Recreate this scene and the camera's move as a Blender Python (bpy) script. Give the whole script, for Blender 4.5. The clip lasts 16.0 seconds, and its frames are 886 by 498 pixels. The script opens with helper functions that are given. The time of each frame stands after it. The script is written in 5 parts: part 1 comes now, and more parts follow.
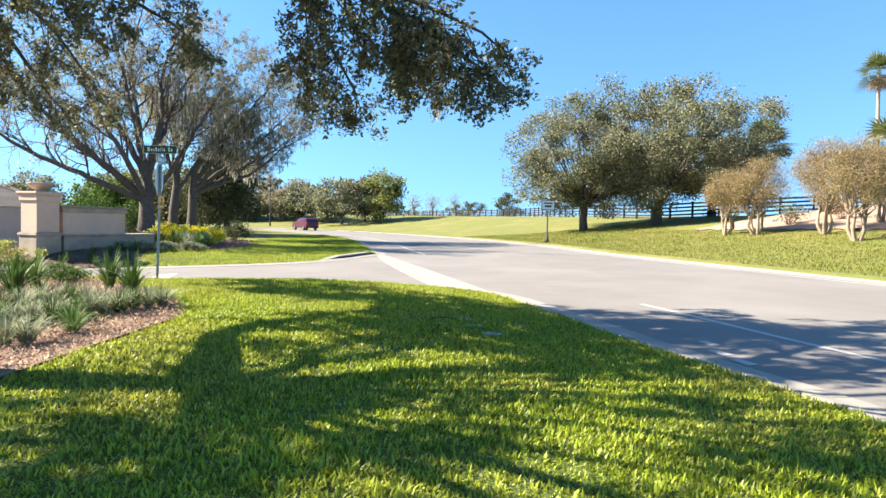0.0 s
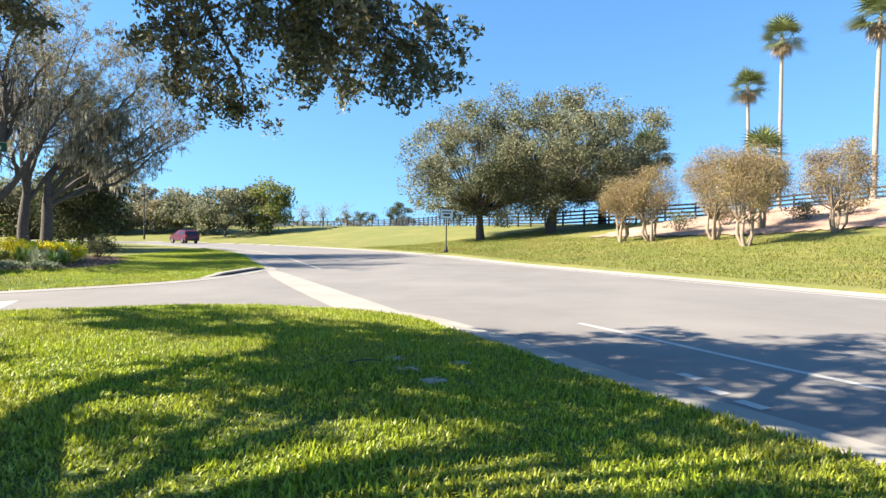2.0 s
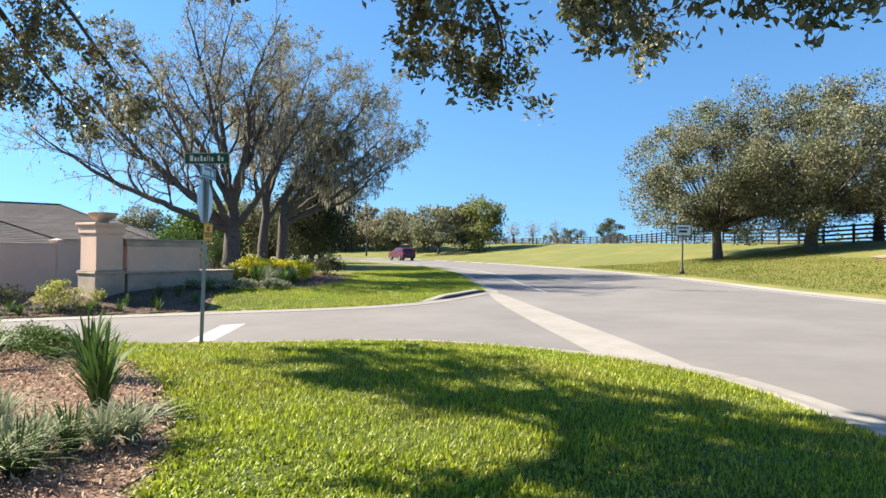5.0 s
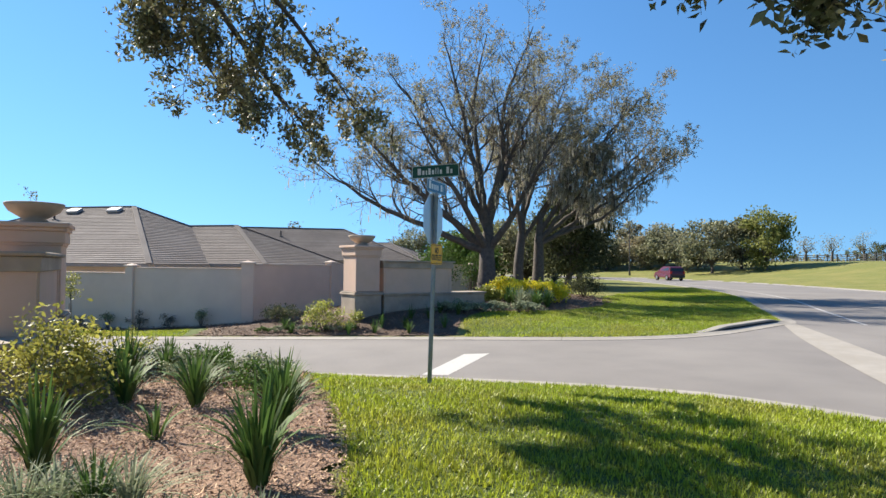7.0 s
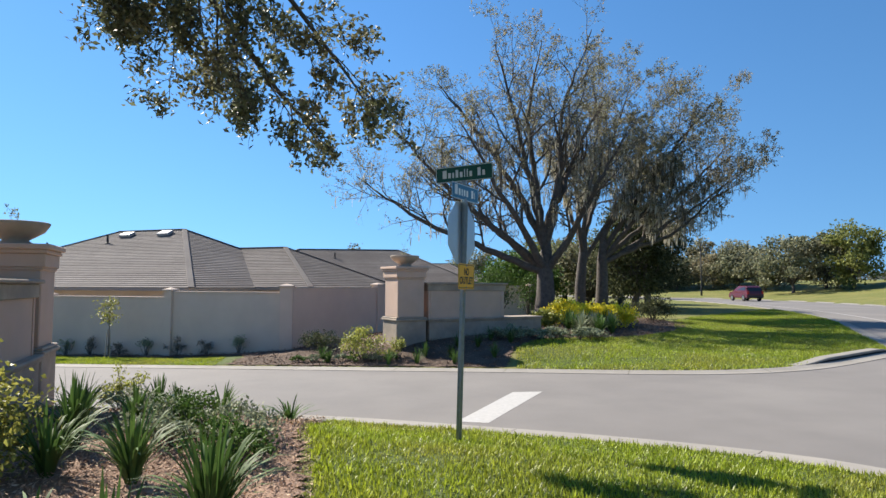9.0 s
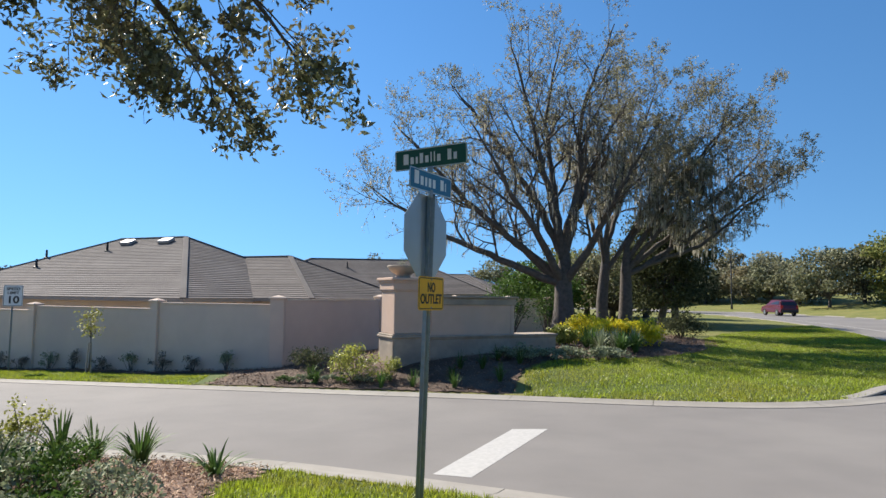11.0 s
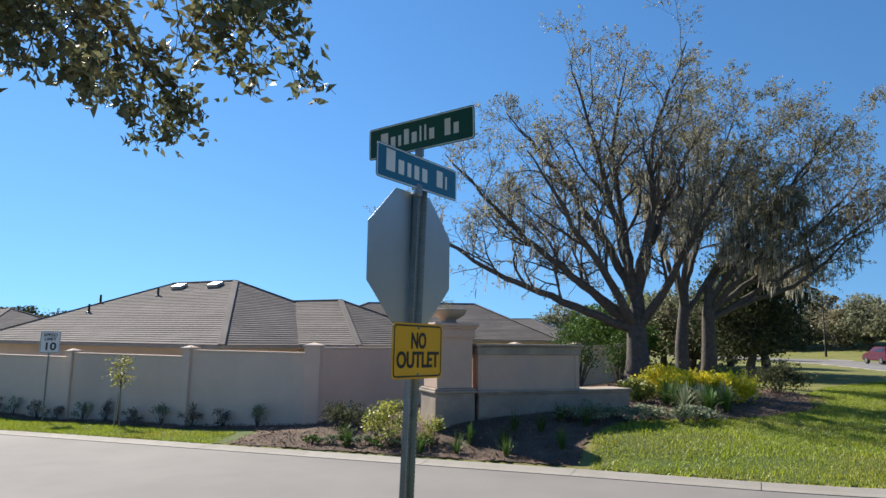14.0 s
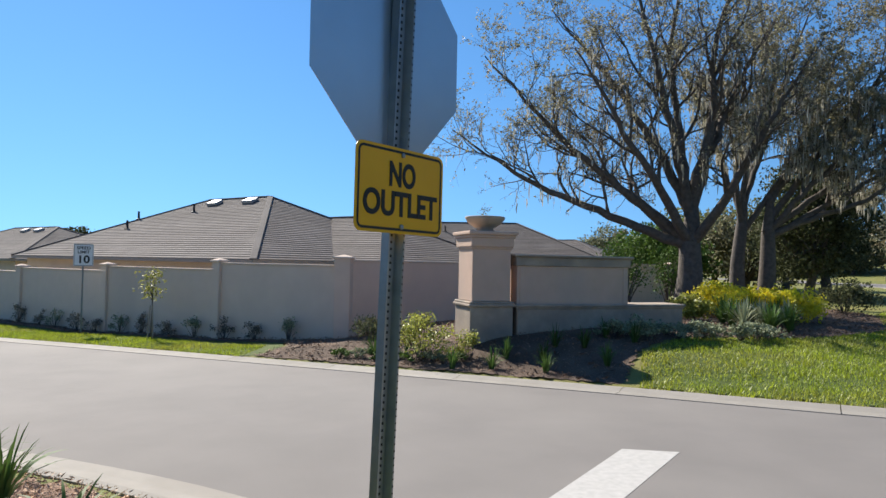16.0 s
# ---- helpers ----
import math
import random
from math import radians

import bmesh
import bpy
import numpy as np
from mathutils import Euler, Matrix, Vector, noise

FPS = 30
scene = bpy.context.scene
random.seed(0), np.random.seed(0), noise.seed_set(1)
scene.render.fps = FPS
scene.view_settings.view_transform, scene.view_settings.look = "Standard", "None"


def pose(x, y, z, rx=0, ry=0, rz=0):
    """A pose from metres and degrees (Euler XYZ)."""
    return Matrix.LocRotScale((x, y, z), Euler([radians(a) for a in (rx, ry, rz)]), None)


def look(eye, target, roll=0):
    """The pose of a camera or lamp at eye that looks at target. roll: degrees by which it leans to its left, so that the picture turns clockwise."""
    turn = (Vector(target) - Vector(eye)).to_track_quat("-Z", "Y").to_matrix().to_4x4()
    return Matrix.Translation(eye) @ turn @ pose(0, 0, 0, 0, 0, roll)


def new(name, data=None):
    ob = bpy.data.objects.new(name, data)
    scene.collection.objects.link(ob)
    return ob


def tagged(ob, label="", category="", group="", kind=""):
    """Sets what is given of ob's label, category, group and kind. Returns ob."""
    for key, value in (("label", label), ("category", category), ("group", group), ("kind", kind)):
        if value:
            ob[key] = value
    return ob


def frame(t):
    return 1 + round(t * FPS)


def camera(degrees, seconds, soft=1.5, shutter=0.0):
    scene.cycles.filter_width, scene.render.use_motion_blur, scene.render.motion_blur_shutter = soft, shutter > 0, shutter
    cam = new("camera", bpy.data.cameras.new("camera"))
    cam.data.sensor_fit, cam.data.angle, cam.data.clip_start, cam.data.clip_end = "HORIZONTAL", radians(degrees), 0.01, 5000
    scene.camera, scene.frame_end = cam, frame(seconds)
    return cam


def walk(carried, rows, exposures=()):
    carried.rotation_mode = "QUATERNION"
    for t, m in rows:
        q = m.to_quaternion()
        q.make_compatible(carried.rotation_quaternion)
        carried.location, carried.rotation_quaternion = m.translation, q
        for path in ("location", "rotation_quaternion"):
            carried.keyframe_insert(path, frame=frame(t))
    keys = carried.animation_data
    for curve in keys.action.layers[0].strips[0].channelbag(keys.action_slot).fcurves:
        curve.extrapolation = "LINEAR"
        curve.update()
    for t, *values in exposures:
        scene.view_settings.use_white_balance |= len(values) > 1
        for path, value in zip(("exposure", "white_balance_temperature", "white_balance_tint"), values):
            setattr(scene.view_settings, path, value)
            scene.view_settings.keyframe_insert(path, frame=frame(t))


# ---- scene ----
cam = camera(69.4, 16.0)
PATH = [
    (0, (-0.042, 0.134, 1.566), (-0.052, 2.132, 1.489), 1.4),
    (0.5, (-0.109, 0.56, 1.597), (0.021, 2.554, 1.526), 1.1),
    (1, (-0.188, 1.084, 1.621), (0.105, 3.062, 1.561), 0.9),
    (1.5, (-0.272, 1.608, 1.625), (0.062, 3.579, 1.575), 0.7),
    (2, (-0.383, 2.158, 1.597), (-0.054, 4.13, 1.556), 0.6),
    (2.5, (-0.491, 2.777, 1.607), (-0.204, 4.756, 1.58), 0.6),
    (3, (-0.67, 3.407, 1.626), (-0.509, 5.401, 1.617), 0.6),
    (3.2, (-0.742, 3.628, 1.628), (-0.637, 5.625, 1.623), 0.6),
    (5.3, (-1.392, 5.796, 1.691), (-1.841, 7.745, 1.702), 0.7),
    (5.5, (-1.428, 6.034, 1.694), (-1.995, 7.953, 1.705), 0.6),
    (6, (-1.541, 6.482, 1.721), (-2.342, 8.315, 1.737), 0.6),
    (6.5, (-1.611, 7.016, 1.774), (-2.529, 8.792, 1.804), 0.6),
    (7, (-1.798, 7.541, 1.77), (-2.854, 9.239, 1.823), 0.6),
    (7.5, (-1.973, 8.032, 1.77), (-3.111, 9.675, 1.847), 0.5),
    (8, (-2.107, 8.542, 1.817), (-3.29, 10.151, 1.913), 0.5),
    (8.2, (-2.182, 8.708, 1.817), (-3.374, 10.311, 1.919), 0.4),
    (10.5, (-3.033, 10.829, 1.888), (-4.288, 12.38, 2.022), 0.6),
    (11, (-3.193, 11.302, 1.92), (-4.467, 12.837, 2.068), 0.7),
    (11.5, (-3.448, 11.71, 1.949), (-4.741, 13.227, 2.112), 0.6),
    (12, (-3.62, 12.115, 1.96), (-4.939, 13.607, 2.146), 0.7),
    (12.5, (-3.789, 12.473, 1.98), (-5.136, 13.937, 2.188), 0.7),
    (13, (-4.033, 12.801, 1.997), (-5.408, 14.236, 2.226), 0.7),
    (13.5, (-4.191, 13.114, 1.997), (-5.591, 14.52, 2.25), 0.7),
    (14, (-4.327, 13.313, 2.005), (-5.747, 14.694, 2.288), 0.8),
    (14.5, (-4.473, 13.397, 2.013), (-5.917, 14.745, 2.324), 0.9),
    (15, (-4.628, 13.658, 1.825), (-6.098, 14.973, 2.151), 0.9),
    (15.5, (-4.803, 14.01, 1.717), (-6.31, 15.31, 1.921), 1.1),
    (16, (-5.173, 14.374, 1.688), (-6.695, 15.671, 1.735), 1.1),
]
walk(cam, [(t, look(eye, target, roll)) for t, eye, target, roll in PATH], [(0.0, 1.97, 7100, 10), (3.0, 1.74, 7000, 10), (5.5, 1.52, 6950, 10), (8.0, 1.12, 6600, 10), (16.0, 0.91, 6550, 10)])
# ---- light ----
SUN_EL, SUN_AZ = 37.0, 85.5          # height, and turn to the left of +y, in degrees
world = bpy.data.worlds.new("sky")
scene.world = world
world.use_nodes = True
wn = world.node_tree.nodes
sky = wn.new("ShaderNodeTexSky")
sky.sky_type = "NISHITA"
sky.sun_disc = False
sky.sun_elevation = radians(SUN_EL)
sky.sun_rotation = radians(-SUN_AZ)
sky.altitude, sky.air_density, sky.dust_density, sky.ozone_density = 0, 1.0, 0.03, 1.6
way = wn.new("ShaderNodeTexCoord")
lift = wn.new("ShaderNodeVectorMath")
lift.operation = "MULTIPLY_ADD"
lift.inputs[1].default_value, lift.inputs[2].default_value = (1, 1, 0.6), (0, 0, 0.15)   # a clear horizon with little haze
world.node_tree.links.new(way.outputs["Generated"], lift.inputs[0])
world.node_tree.links.new(lift.outputs[0], sky.inputs[0])
deep = wn.new("ShaderNodeHueSaturation")
deep.inputs["Saturation"].default_value = 1.17
cool = wn.new("ShaderNodeMix")
cool.data_type, cool.blend_type = "RGBA", "MULTIPLY"
cool.inputs[0].default_value = 1.0
cool.inputs[7].default_value = (0.69, 0.95, 1.13, 1)
world.node_tree.links.new(sky.outputs[0], deep.inputs["Color"])
world.node_tree.links.new(deep.outputs[0], cool.inputs[6])
world.node_tree.links.new(cool.outputs[2], wn["Background"].inputs[0])
wn["Background"].inputs[1].default_value = 0.068
sun = new("sun", bpy.data.lights.new("sun", "SUN"))
sun.data.energy, sun.data.angle, sun.data.color = 5.0, radians(0.55), (1.0, 0.93, 0.82)
SUN_WAY = Vector((-math.sin(radians(SUN_AZ)) * math.cos(radians(SUN_EL)), math.cos(radians(SUN_AZ)) * math.cos(radians(SUN_EL)), math.sin(radians(SUN_EL))))
sun.matrix_world = look(SUN_WAY * 50, (0, 0, 0))

rng = np.random.default_rng(7)


# ---- materials ----
def material(name, base, second=None, scale=4.0, rough=0.8, metal=0.0, bump=0.2, fine=60.0, spread=0.5, translucent=0.0, vary=0.0, island=0.0, spec=0.4, third=None, third_scale=0.6, detail=6.0, dist=0.01):
    """A principled surface: two tones mixed by noise, a broad third tone, fine relief, and a change from piece to piece."""
    m = bpy.data.materials.new(name)
    m.use_nodes = True
    n, l = m.node_tree.nodes, m.node_tree.links
    b = n["Principled BSDF"]
    b.inputs["Roughness"].default_value, b.inputs["Metallic"].default_value = rough, metal
    b.inputs["Specular IOR Level"].default_value = spec
    co = n.new("ShaderNodeTexCoord")
    geo = n.new("ShaderNodeNewGeometry")
    second = second or tuple(0.8 * c for c in base)
    tex = n.new("ShaderNodeTexNoise")
    tex.inputs["Scale"].default_value, tex.inputs["Detail"].default_value = scale, detail
    l.new(geo.outputs["Position"], tex.inputs["Vector"])
    ramp = n.new("ShaderNodeMapRange")
    ramp.inputs[1].default_value, ramp.inputs[2].default_value = 0.5 - spread / 2, 0.5 + spread / 2
    l.new(tex.outputs[0], ramp.inputs[0])
    mix = n.new("ShaderNodeMix")
    mix.data_type = "RGBA"
    mix.inputs[6].default_value, mix.inputs[7].default_value = (*base, 1), (*second, 1)
    l.new(ramp.outputs[0], mix.inputs[0])
    out = mix.outputs[2]
    if third:
        t2 = n.new("ShaderNodeTexNoise")
        t2.inputs["Scale"].default_value, t2.inputs["Detail"].default_value = third_scale, 4
        l.new(geo.outputs["Position"], t2.inputs["Vector"])
        r2 = n.new("ShaderNodeMapRange")
        r2.inputs[1].default_value, r2.inputs[2].default_value = 0.45, 0.72
        l.new(t2.outputs[0], r2.inputs[0])
        m2 = n.new("ShaderNodeMix")
        m2.data_type = "RGBA"
        m2.inputs[7].default_value = (*third, 1)
        l.new(r2.outputs[0], m2.inputs[0])
        l.new(out, m2.inputs[6])
        out = m2.outputs[2]
    for amount, source in ((vary, "object"), (island, "island")):
        if amount:
            src = n.new("ShaderNodeObjectInfo").outputs["Random"] if source == "object" else geo.outputs["Random Per Island"]
            mr = n.new("ShaderNodeMapRange")
            mr.inputs[3].default_value, mr.inputs[4].default_value = 1 - amount, 1 + amount
            l.new(src, mr.inputs[0])
            hsv = n.new("ShaderNodeHueSaturation")
            l.new(mr.outputs[0], hsv.inputs["Value"])
            l.new(out, hsv.inputs["Color"])
            out = hsv.outputs[0]
    l.new(out, b.inputs["Base Color"])
    if bump:
        tb = n.new("ShaderNodeTexNoise")
        tb.inputs["Scale"].default_value, tb.inputs["Detail"].default_value = fine, 4
        l.new(geo.outputs["Position"], tb.inputs["Vector"])
        bm_ = n.new("ShaderNodeBump")
        bm_.inputs["Strength"].default_value, bm_.inputs["Distance"].default_value = bump, dist
        l.new(tb.outputs[0], bm_.inputs["Height"])
        l.new(bm_.outputs[0], b.inputs["Normal"])
    if translucent:
        tr = n.new("ShaderNodeBsdfTranslucent")
        l.new(out, tr.inputs[0])
        ms = n.new("ShaderNodeMixShader")
        ms.inputs[0].default_value = translucent
        l.new(b.outputs[0], ms.inputs[1])
        l.new(tr.outputs[0], ms.inputs[2])
        l.new(ms.outputs[0], n["Material Output"].inputs[0])
    return m


M = {}
M["soil"] = material("lawn_ground", (0.16, 0.165, 0.036), (0.11, 0.125, 0.025), 9, 0.95, bump=0.8, fine=35, spread=0.3, third=(0.2, 0.18, 0.05), third_scale=0.35, dist=0.03)
M["blade"] = material("grass_blade", (0.33, 0.385, 0.03), (0.235, 0.305, 0.023), 1.2, 0.45, bump=0, translucent=0.42, island=0.65, spec=0.45, third=(0.32, 0.32, 0.045), third_scale=0.5)
M["bank_blade"] = material("bank_grass_blade", (0.2, 0.22, 0.036), (0.14, 0.165, 0.026), 0.8, 0.6, bump=0, translucent=0.35, island=0.4, spec=0.2, third=(0.23, 0.2, 0.05), third_scale=0.3)
# dark tone painted in for the shade between grass blades
M["gap_shade"] = material("lawn_gap_shade", (0.09, 0.125, 0.02), (0.05, 0.074, 0.013), 24, 0.95, bump=0.8, fine=40, spread=0.3, dist=0.03)
M["asphalt"] = material("asphalt", (0.186, 0.172, 0.16), (0.158, 0.147, 0.137), 1.1, 0.9, bump=0.35, fine=140, third=(0.212, 0.197, 0.181), third_scale=0.25, dist=0.006)
M["concrete"] = material("kerb_concrete", (0.31, 0.287, 0.252), (0.255, 0.236, 0.206), 3, 0.9, bump=0.3, fine=90, vary=0.06, third=(0.25, 0.228, 0.195), third_scale=0.8)
M["paint"] = material("road_paint", (0.46, 0.445, 0.42), (0.36, 0.35, 0.33), 14, 0.75, bump=0.2, fine=120)
M["stucco"] = material("wall_stucco", (0.64, 0.51, 0.41), (0.595, 0.472, 0.38), 2.5, 0.95, bump=0.5, fine=110, third=(0.54, 0.43, 0.35), third_scale=0.5)
M["sign_stucco"] = material("entrance_stucco", (0.6, 0.425, 0.325), (0.54, 0.38, 0.285), 3, 0.95, bump=0.5, fine=90, third=(0.48, 0.37, 0.3), third_scale=0.7)
M["cast_stone"] = material("cast_stone", (0.42, 0.34, 0.26), (0.32, 0.26, 0.2), 5, 0.9, bump=0.4, fine=70, third=(0.24, 0.205, 0.17), third_scale=1.3)
M["shingle"] = material("roof_shingle", (0.148, 0.13, 0.12), (0.112, 0.098, 0.09), 6, 0.95, bump=0.5, fine=60, vary=0.12, island=0.14, third=(0.165, 0.146, 0.134), third_scale=0.6)
M["mulch"] = material("bark_mulch", (0.29, 0.185, 0.13), (0.14, 0.085, 0.058), 18, 0.95, bump=1.0, fine=40, third=(0.35, 0.23, 0.16), third_scale=1.2, dist=0.04)
# darkened copy of the mulch, with the sign wall's shade in its colour
M["shade_mulch"] = material("shaded_mulch", (0.12, 0.08, 0.056), (0.055, 0.037, 0.027), 18, 0.95, bump=1.0, fine=40, third=(0.17, 0.115, 0.08), third_scale=1.2, dist=0.04)
M["bank_mulch"] = material("bank_mulch", (0.4, 0.27, 0.2), (0.25, 0.16, 0.115), 5, 0.95, bump=0.8, fine=14, third=(0.46, 0.33, 0.25), third_scale=0.6, dist=0.05)
M["chip"] = material("mulch_chip", (0.56, 0.41, 0.29), (0.28, 0.185, 0.125), 6, 0.9, bump=0.2, island=0.75)
M["bark"] = material("oak_bark", (0.135, 0.116, 0.1), (0.066, 0.057, 0.049), 7, 0.95, bump=0.9, fine=22, dist=0.03)
M["pale_bark"] = material("myrtle_bark", (0.34, 0.265, 0.19), (0.24, 0.18, 0.13), 5, 0.85, bump=0.3, fine=30)
M["palm_bark"] = material("palm_bark", (0.36, 0.31, 0.25), (0.26, 0.22, 0.18), 8, 0.95, bump=0.6, fine=20)
M["oak_leaf"] = material("live_oak_leaf", (0.185, 0.2, 0.115), (0.12, 0.138, 0.07), 1.5, 0.55, bump=0, translucent=0.28, island=0.6, spec=0.35, third=(0.25, 0.215, 0.11), third_scale=0.7)
M["far_oak_leaf"] = material("grey_oak_leaf", (0.235, 0.24, 0.145), (0.125, 0.138, 0.072), 0.5, 0.7, bump=0, translucent=0.28, island=0.55, spec=0.25, third=(0.2, 0.185, 0.115), third_scale=0.35)
M["dry_leaf"] = material("dry_oak_leaf", (0.29, 0.275, 0.17), (0.2, 0.195, 0.115), 0.6, 0.6, bump=0, translucent=0.45, island=0.45, third=(0.25, 0.2, 0.11), third_scale=0.3)
M["moss"] = material("spanish_moss", (0.5, 0.47, 0.38), (0.38, 0.355, 0.285), 1.5, 0.95, bump=0, translucent=0.4, island=0.3)
M["tan_leaf"] = material("autumn_myrtle_leaf", (0.3, 0.225, 0.115), (0.235, 0.17, 0.085), 0.7, 0.6, bump=0, translucent=0.25, island=0.4, third=(0.3, 0.25, 0.11), third_scale=0.5)
M["dark_leaf"] = material("cedar_leaf", (0.1, 0.11, 0.055), (0.06, 0.072, 0.034), 1, 0.85, bump=0, translucent=0.28, island=0.5, spec=0.15)
M["green_leaf"] = material("bright_leaf", (0.23, 0.245, 0.075), (0.15, 0.165, 0.05), 0.8, 0.75, bump=0, translucent=0.3, island=0.4, spec=0.12)
M["shrub_leaf"] = material("shrub_leaf", (0.09, 0.16, 0.03), (0.06, 0.11, 0.022), 2, 0.65, bump=0, translucent=0.2, island=0.4, spec=0.15)
M["yellow_leaf"] = material("yellow_shrub_leaf", (0.9, 0.76, 0.05), (0.78, 0.68, 0.05), 1.2, 0.5, bump=0, translucent=0.5, island=0.3)
M["lime_leaf"] = material("lime_shrub_leaf", (0.38, 0.38, 0.085), (0.23, 0.26, 0.055), 2.5, 0.5, bump=0, translucent=0.4, island=0.5)
M["gold_leaf"] = material("gold_green_leaf", (0.36, 0.34, 0.075), (0.22, 0.23, 0.05), 2.5, 0.55, bump=0, translucent=0.35, island=0.45, spec=0.3)
M["strap_leaf"] = material("strap_leaf", (0.085, 0.15, 0.035), (0.06, 0.11, 0.028), 4, 0.62, bump=0, translucent=0.22, vary=0.35, island=0.3, spec=0.2)
M["silver_leaf"] = material("silver_leaf", (0.31, 0.335, 0.215), (0.19, 0.225, 0.13), 3, 0.7, bump=0, translucent=0.2, island=0.45, spec=0.2)
M["palm_leaf"] = material("palm_leaf", (0.16, 0.19, 0.065), (0.1, 0.125, 0.042), 0.8, 0.45, bump=0, translucent=0.25, island=0.4, vary=0.25)
M["dead_frond"] = material("dead_palm_frond", (0.33, 0.25, 0.15), (0.25, 0.18, 0.1), 1, 0.8, bump=0, island=0.3)
M["rose_leaf"] = material("rose_leaf", (0.27, 0.215, 0.18), (0.13, 0.12, 0.08), 5, 0.6, bump=0, translucent=0.2, island=0.6)
M["black_paint"] = material("black_paint", (0.022, 0.022, 0.024), (0.03, 0.03, 0.031), 6, 0.6, bump=0.2)
M["galvanised"] = material("galvanised_steel", (0.3, 0.325, 0.335), (0.23, 0.25, 0.26), 20, 0.42, metal=0.85, bump=0.1, fine=80)
M["alu"] = material("bare_aluminium_sheet", (0.52, 0.56, 0.6), (0.46, 0.5, 0.54), 4, 0.3, metal=0.9, bump=0.05, fine=30)
M["fascia"] = material("grey_tan_fascia", (0.3, 0.265, 0.235), (0.25, 0.22, 0.195), 4, 0.8, bump=0.1)
# flat black standing in for the shade inside holes and the inlet
M["hole"] = material("hole_shade", (0.02, 0.02, 0.02), rough=0.9, bump=0)
M["sign_green"] = material("sign_green", (0.01, 0.085, 0.058), (0.009, 0.075, 0.05), 6, 0.35, bump=0)
M["sign_blue"] = material("sign_blue", (0.014, 0.15, 0.27), (0.012, 0.13, 0.24), 6, 0.35, bump=0)
M["sign_white"] = material("sign_white", (0.75, 0.77, 0.77), (0.68, 0.7, 0.7), 6, 0.4, bump=0)
M["sign_yellow"] = material("sign_yellow", (0.8, 0.4, 0.008), (0.74, 0.36, 0.007), 5, 0.4, bump=0)
M["sign_black"] = material("sign_black", (0.015, 0.015, 0.015), rough=0.5, bump=0)
M["red_paint"] = material("sign_red", (0.45, 0.02, 0.02), rough=0.4, bump=0)
M["car_paint"] = material("maroon_car_paint", (0.09, 0.01, 0.018), (0.08, 0.009, 0.016), 3, 0.25, bump=0, spec=0.6)
M["car_glass"] = material("car_glass", (0.02, 0.022, 0.025), rough=0.08, bump=0, spec=0.6)
M["rubber"] = material("tyre_rubber", (0.02, 0.02, 0.02), rough=0.85, bump=0.2)
M["lamp_red"] = material("tail_lamp", (0.5, 0.02, 0.02), rough=0.2, bump=0)
M["vent_white"] = material("vent_metal", (0.4, 0.38, 0.36), (0.33, 0.31, 0.29), 5, 0.5, bump=0)
M["wood"] = material("grey_fence_wood", (0.36, 0.31, 0.25), (0.26, 0.22, 0.18), 8, 0.9, bump=0.4)


# ---- mesh helpers ----
def mesh_of(name, verts, faces):
    """A mesh from arrays; faces: an N x 3 or N x 4 array, or a list of tuples."""
    me = bpy.data.meshes.new(name)
    v = np.asarray(verts, dtype=np.float32)
    if isinstance(faces, np.ndarray):
        k = faces.shape[1]
        me.vertices.add(len(v))
        me.vertices.foreach_set("co", v.ravel())
        me.loops.add(faces.size)
        me.loops.foreach_set("vertex_index", faces.astype(np.int32).ravel())
        me.polygons.add(len(faces))
        me.polygons.foreach_set("loop_start", np.arange(0, faces.size, k, dtype=np.int32))
        me.update(calc_edges=True)
    else:
        me.from_pydata(v.tolist(), [], faces)
        me.update()
    return me


def obj(name, me, mat, parent=None, label="", smooth=False):
    ob = new(name, me)
    if mat and not me.materials:
        me.materials.append(mat)
    if smooth:
        me.polygons.foreach_set("use_smooth", np.ones(len(me.polygons), dtype=bool))
    if parent:
        ob.parent = parent
    if label:
        ob["label"] = label
    return ob


def part(name, bm, mat, parent=None, label="", smooth=False, at=None):
    """Links a bmesh as one mesh object under a thing or a part."""
    me = bpy.data.meshes.new(name)
    bm.to_mesh(me)
    bm.free()
    ob = obj(name, me, mat, parent, label, smooth)
    if at is not None:
        ob.matrix_basis = at
    return ob


def thing(name, at, label, category, group="", kind=""):
    ob = new(name)
    ob.empty_display_size = 0.1
    ob.matrix_basis = at
    return tagged(ob, label, category, group, kind)


def block(bm, size, at, bevel=0.0, seg=1):
    """A bevelled box of that size, centred at a place or by a pose, added to bm."""
    m = at if isinstance(at, Matrix) else Matrix.Translation(at)
    made = bmesh.ops.create_cube(bm, size=1.0, matrix=m @ Matrix.Diagonal((*size, 1)))
    if bevel:
        edges = {e for v in made["verts"] for e in v.link_edges}
        bmesh.ops.bevel(bm, geom=list(edges), offset=bevel, segments=seg, profile=0.5, affect="EDGES")
    return bm


def lathe(bm, profile, steps=24, at=None):
    """A turned form from (radius, z) pairs, added to bm."""
    rings = []
    for r, z in profile:
        rings.append([bm.verts.new((r * math.cos(2 * math.pi * i / steps), r * math.sin(2 * math.pi * i / steps), z)) for i in range(steps)])
    for a, b in zip(rings, rings[1:]):
        for i in range(steps):
            j = (i + 1) % steps
            bm.faces.new((a[i], a[j], b[j], b[i]))
    for ring, flip in ((rings[0], True), (rings[-1], False)):
        bm.faces.new(ring[::-1] if flip else ring)
    if at is not None:
        bmesh.ops.transform(bm, matrix=at, verts=[v for ring in rings for v in ring])
    return bm


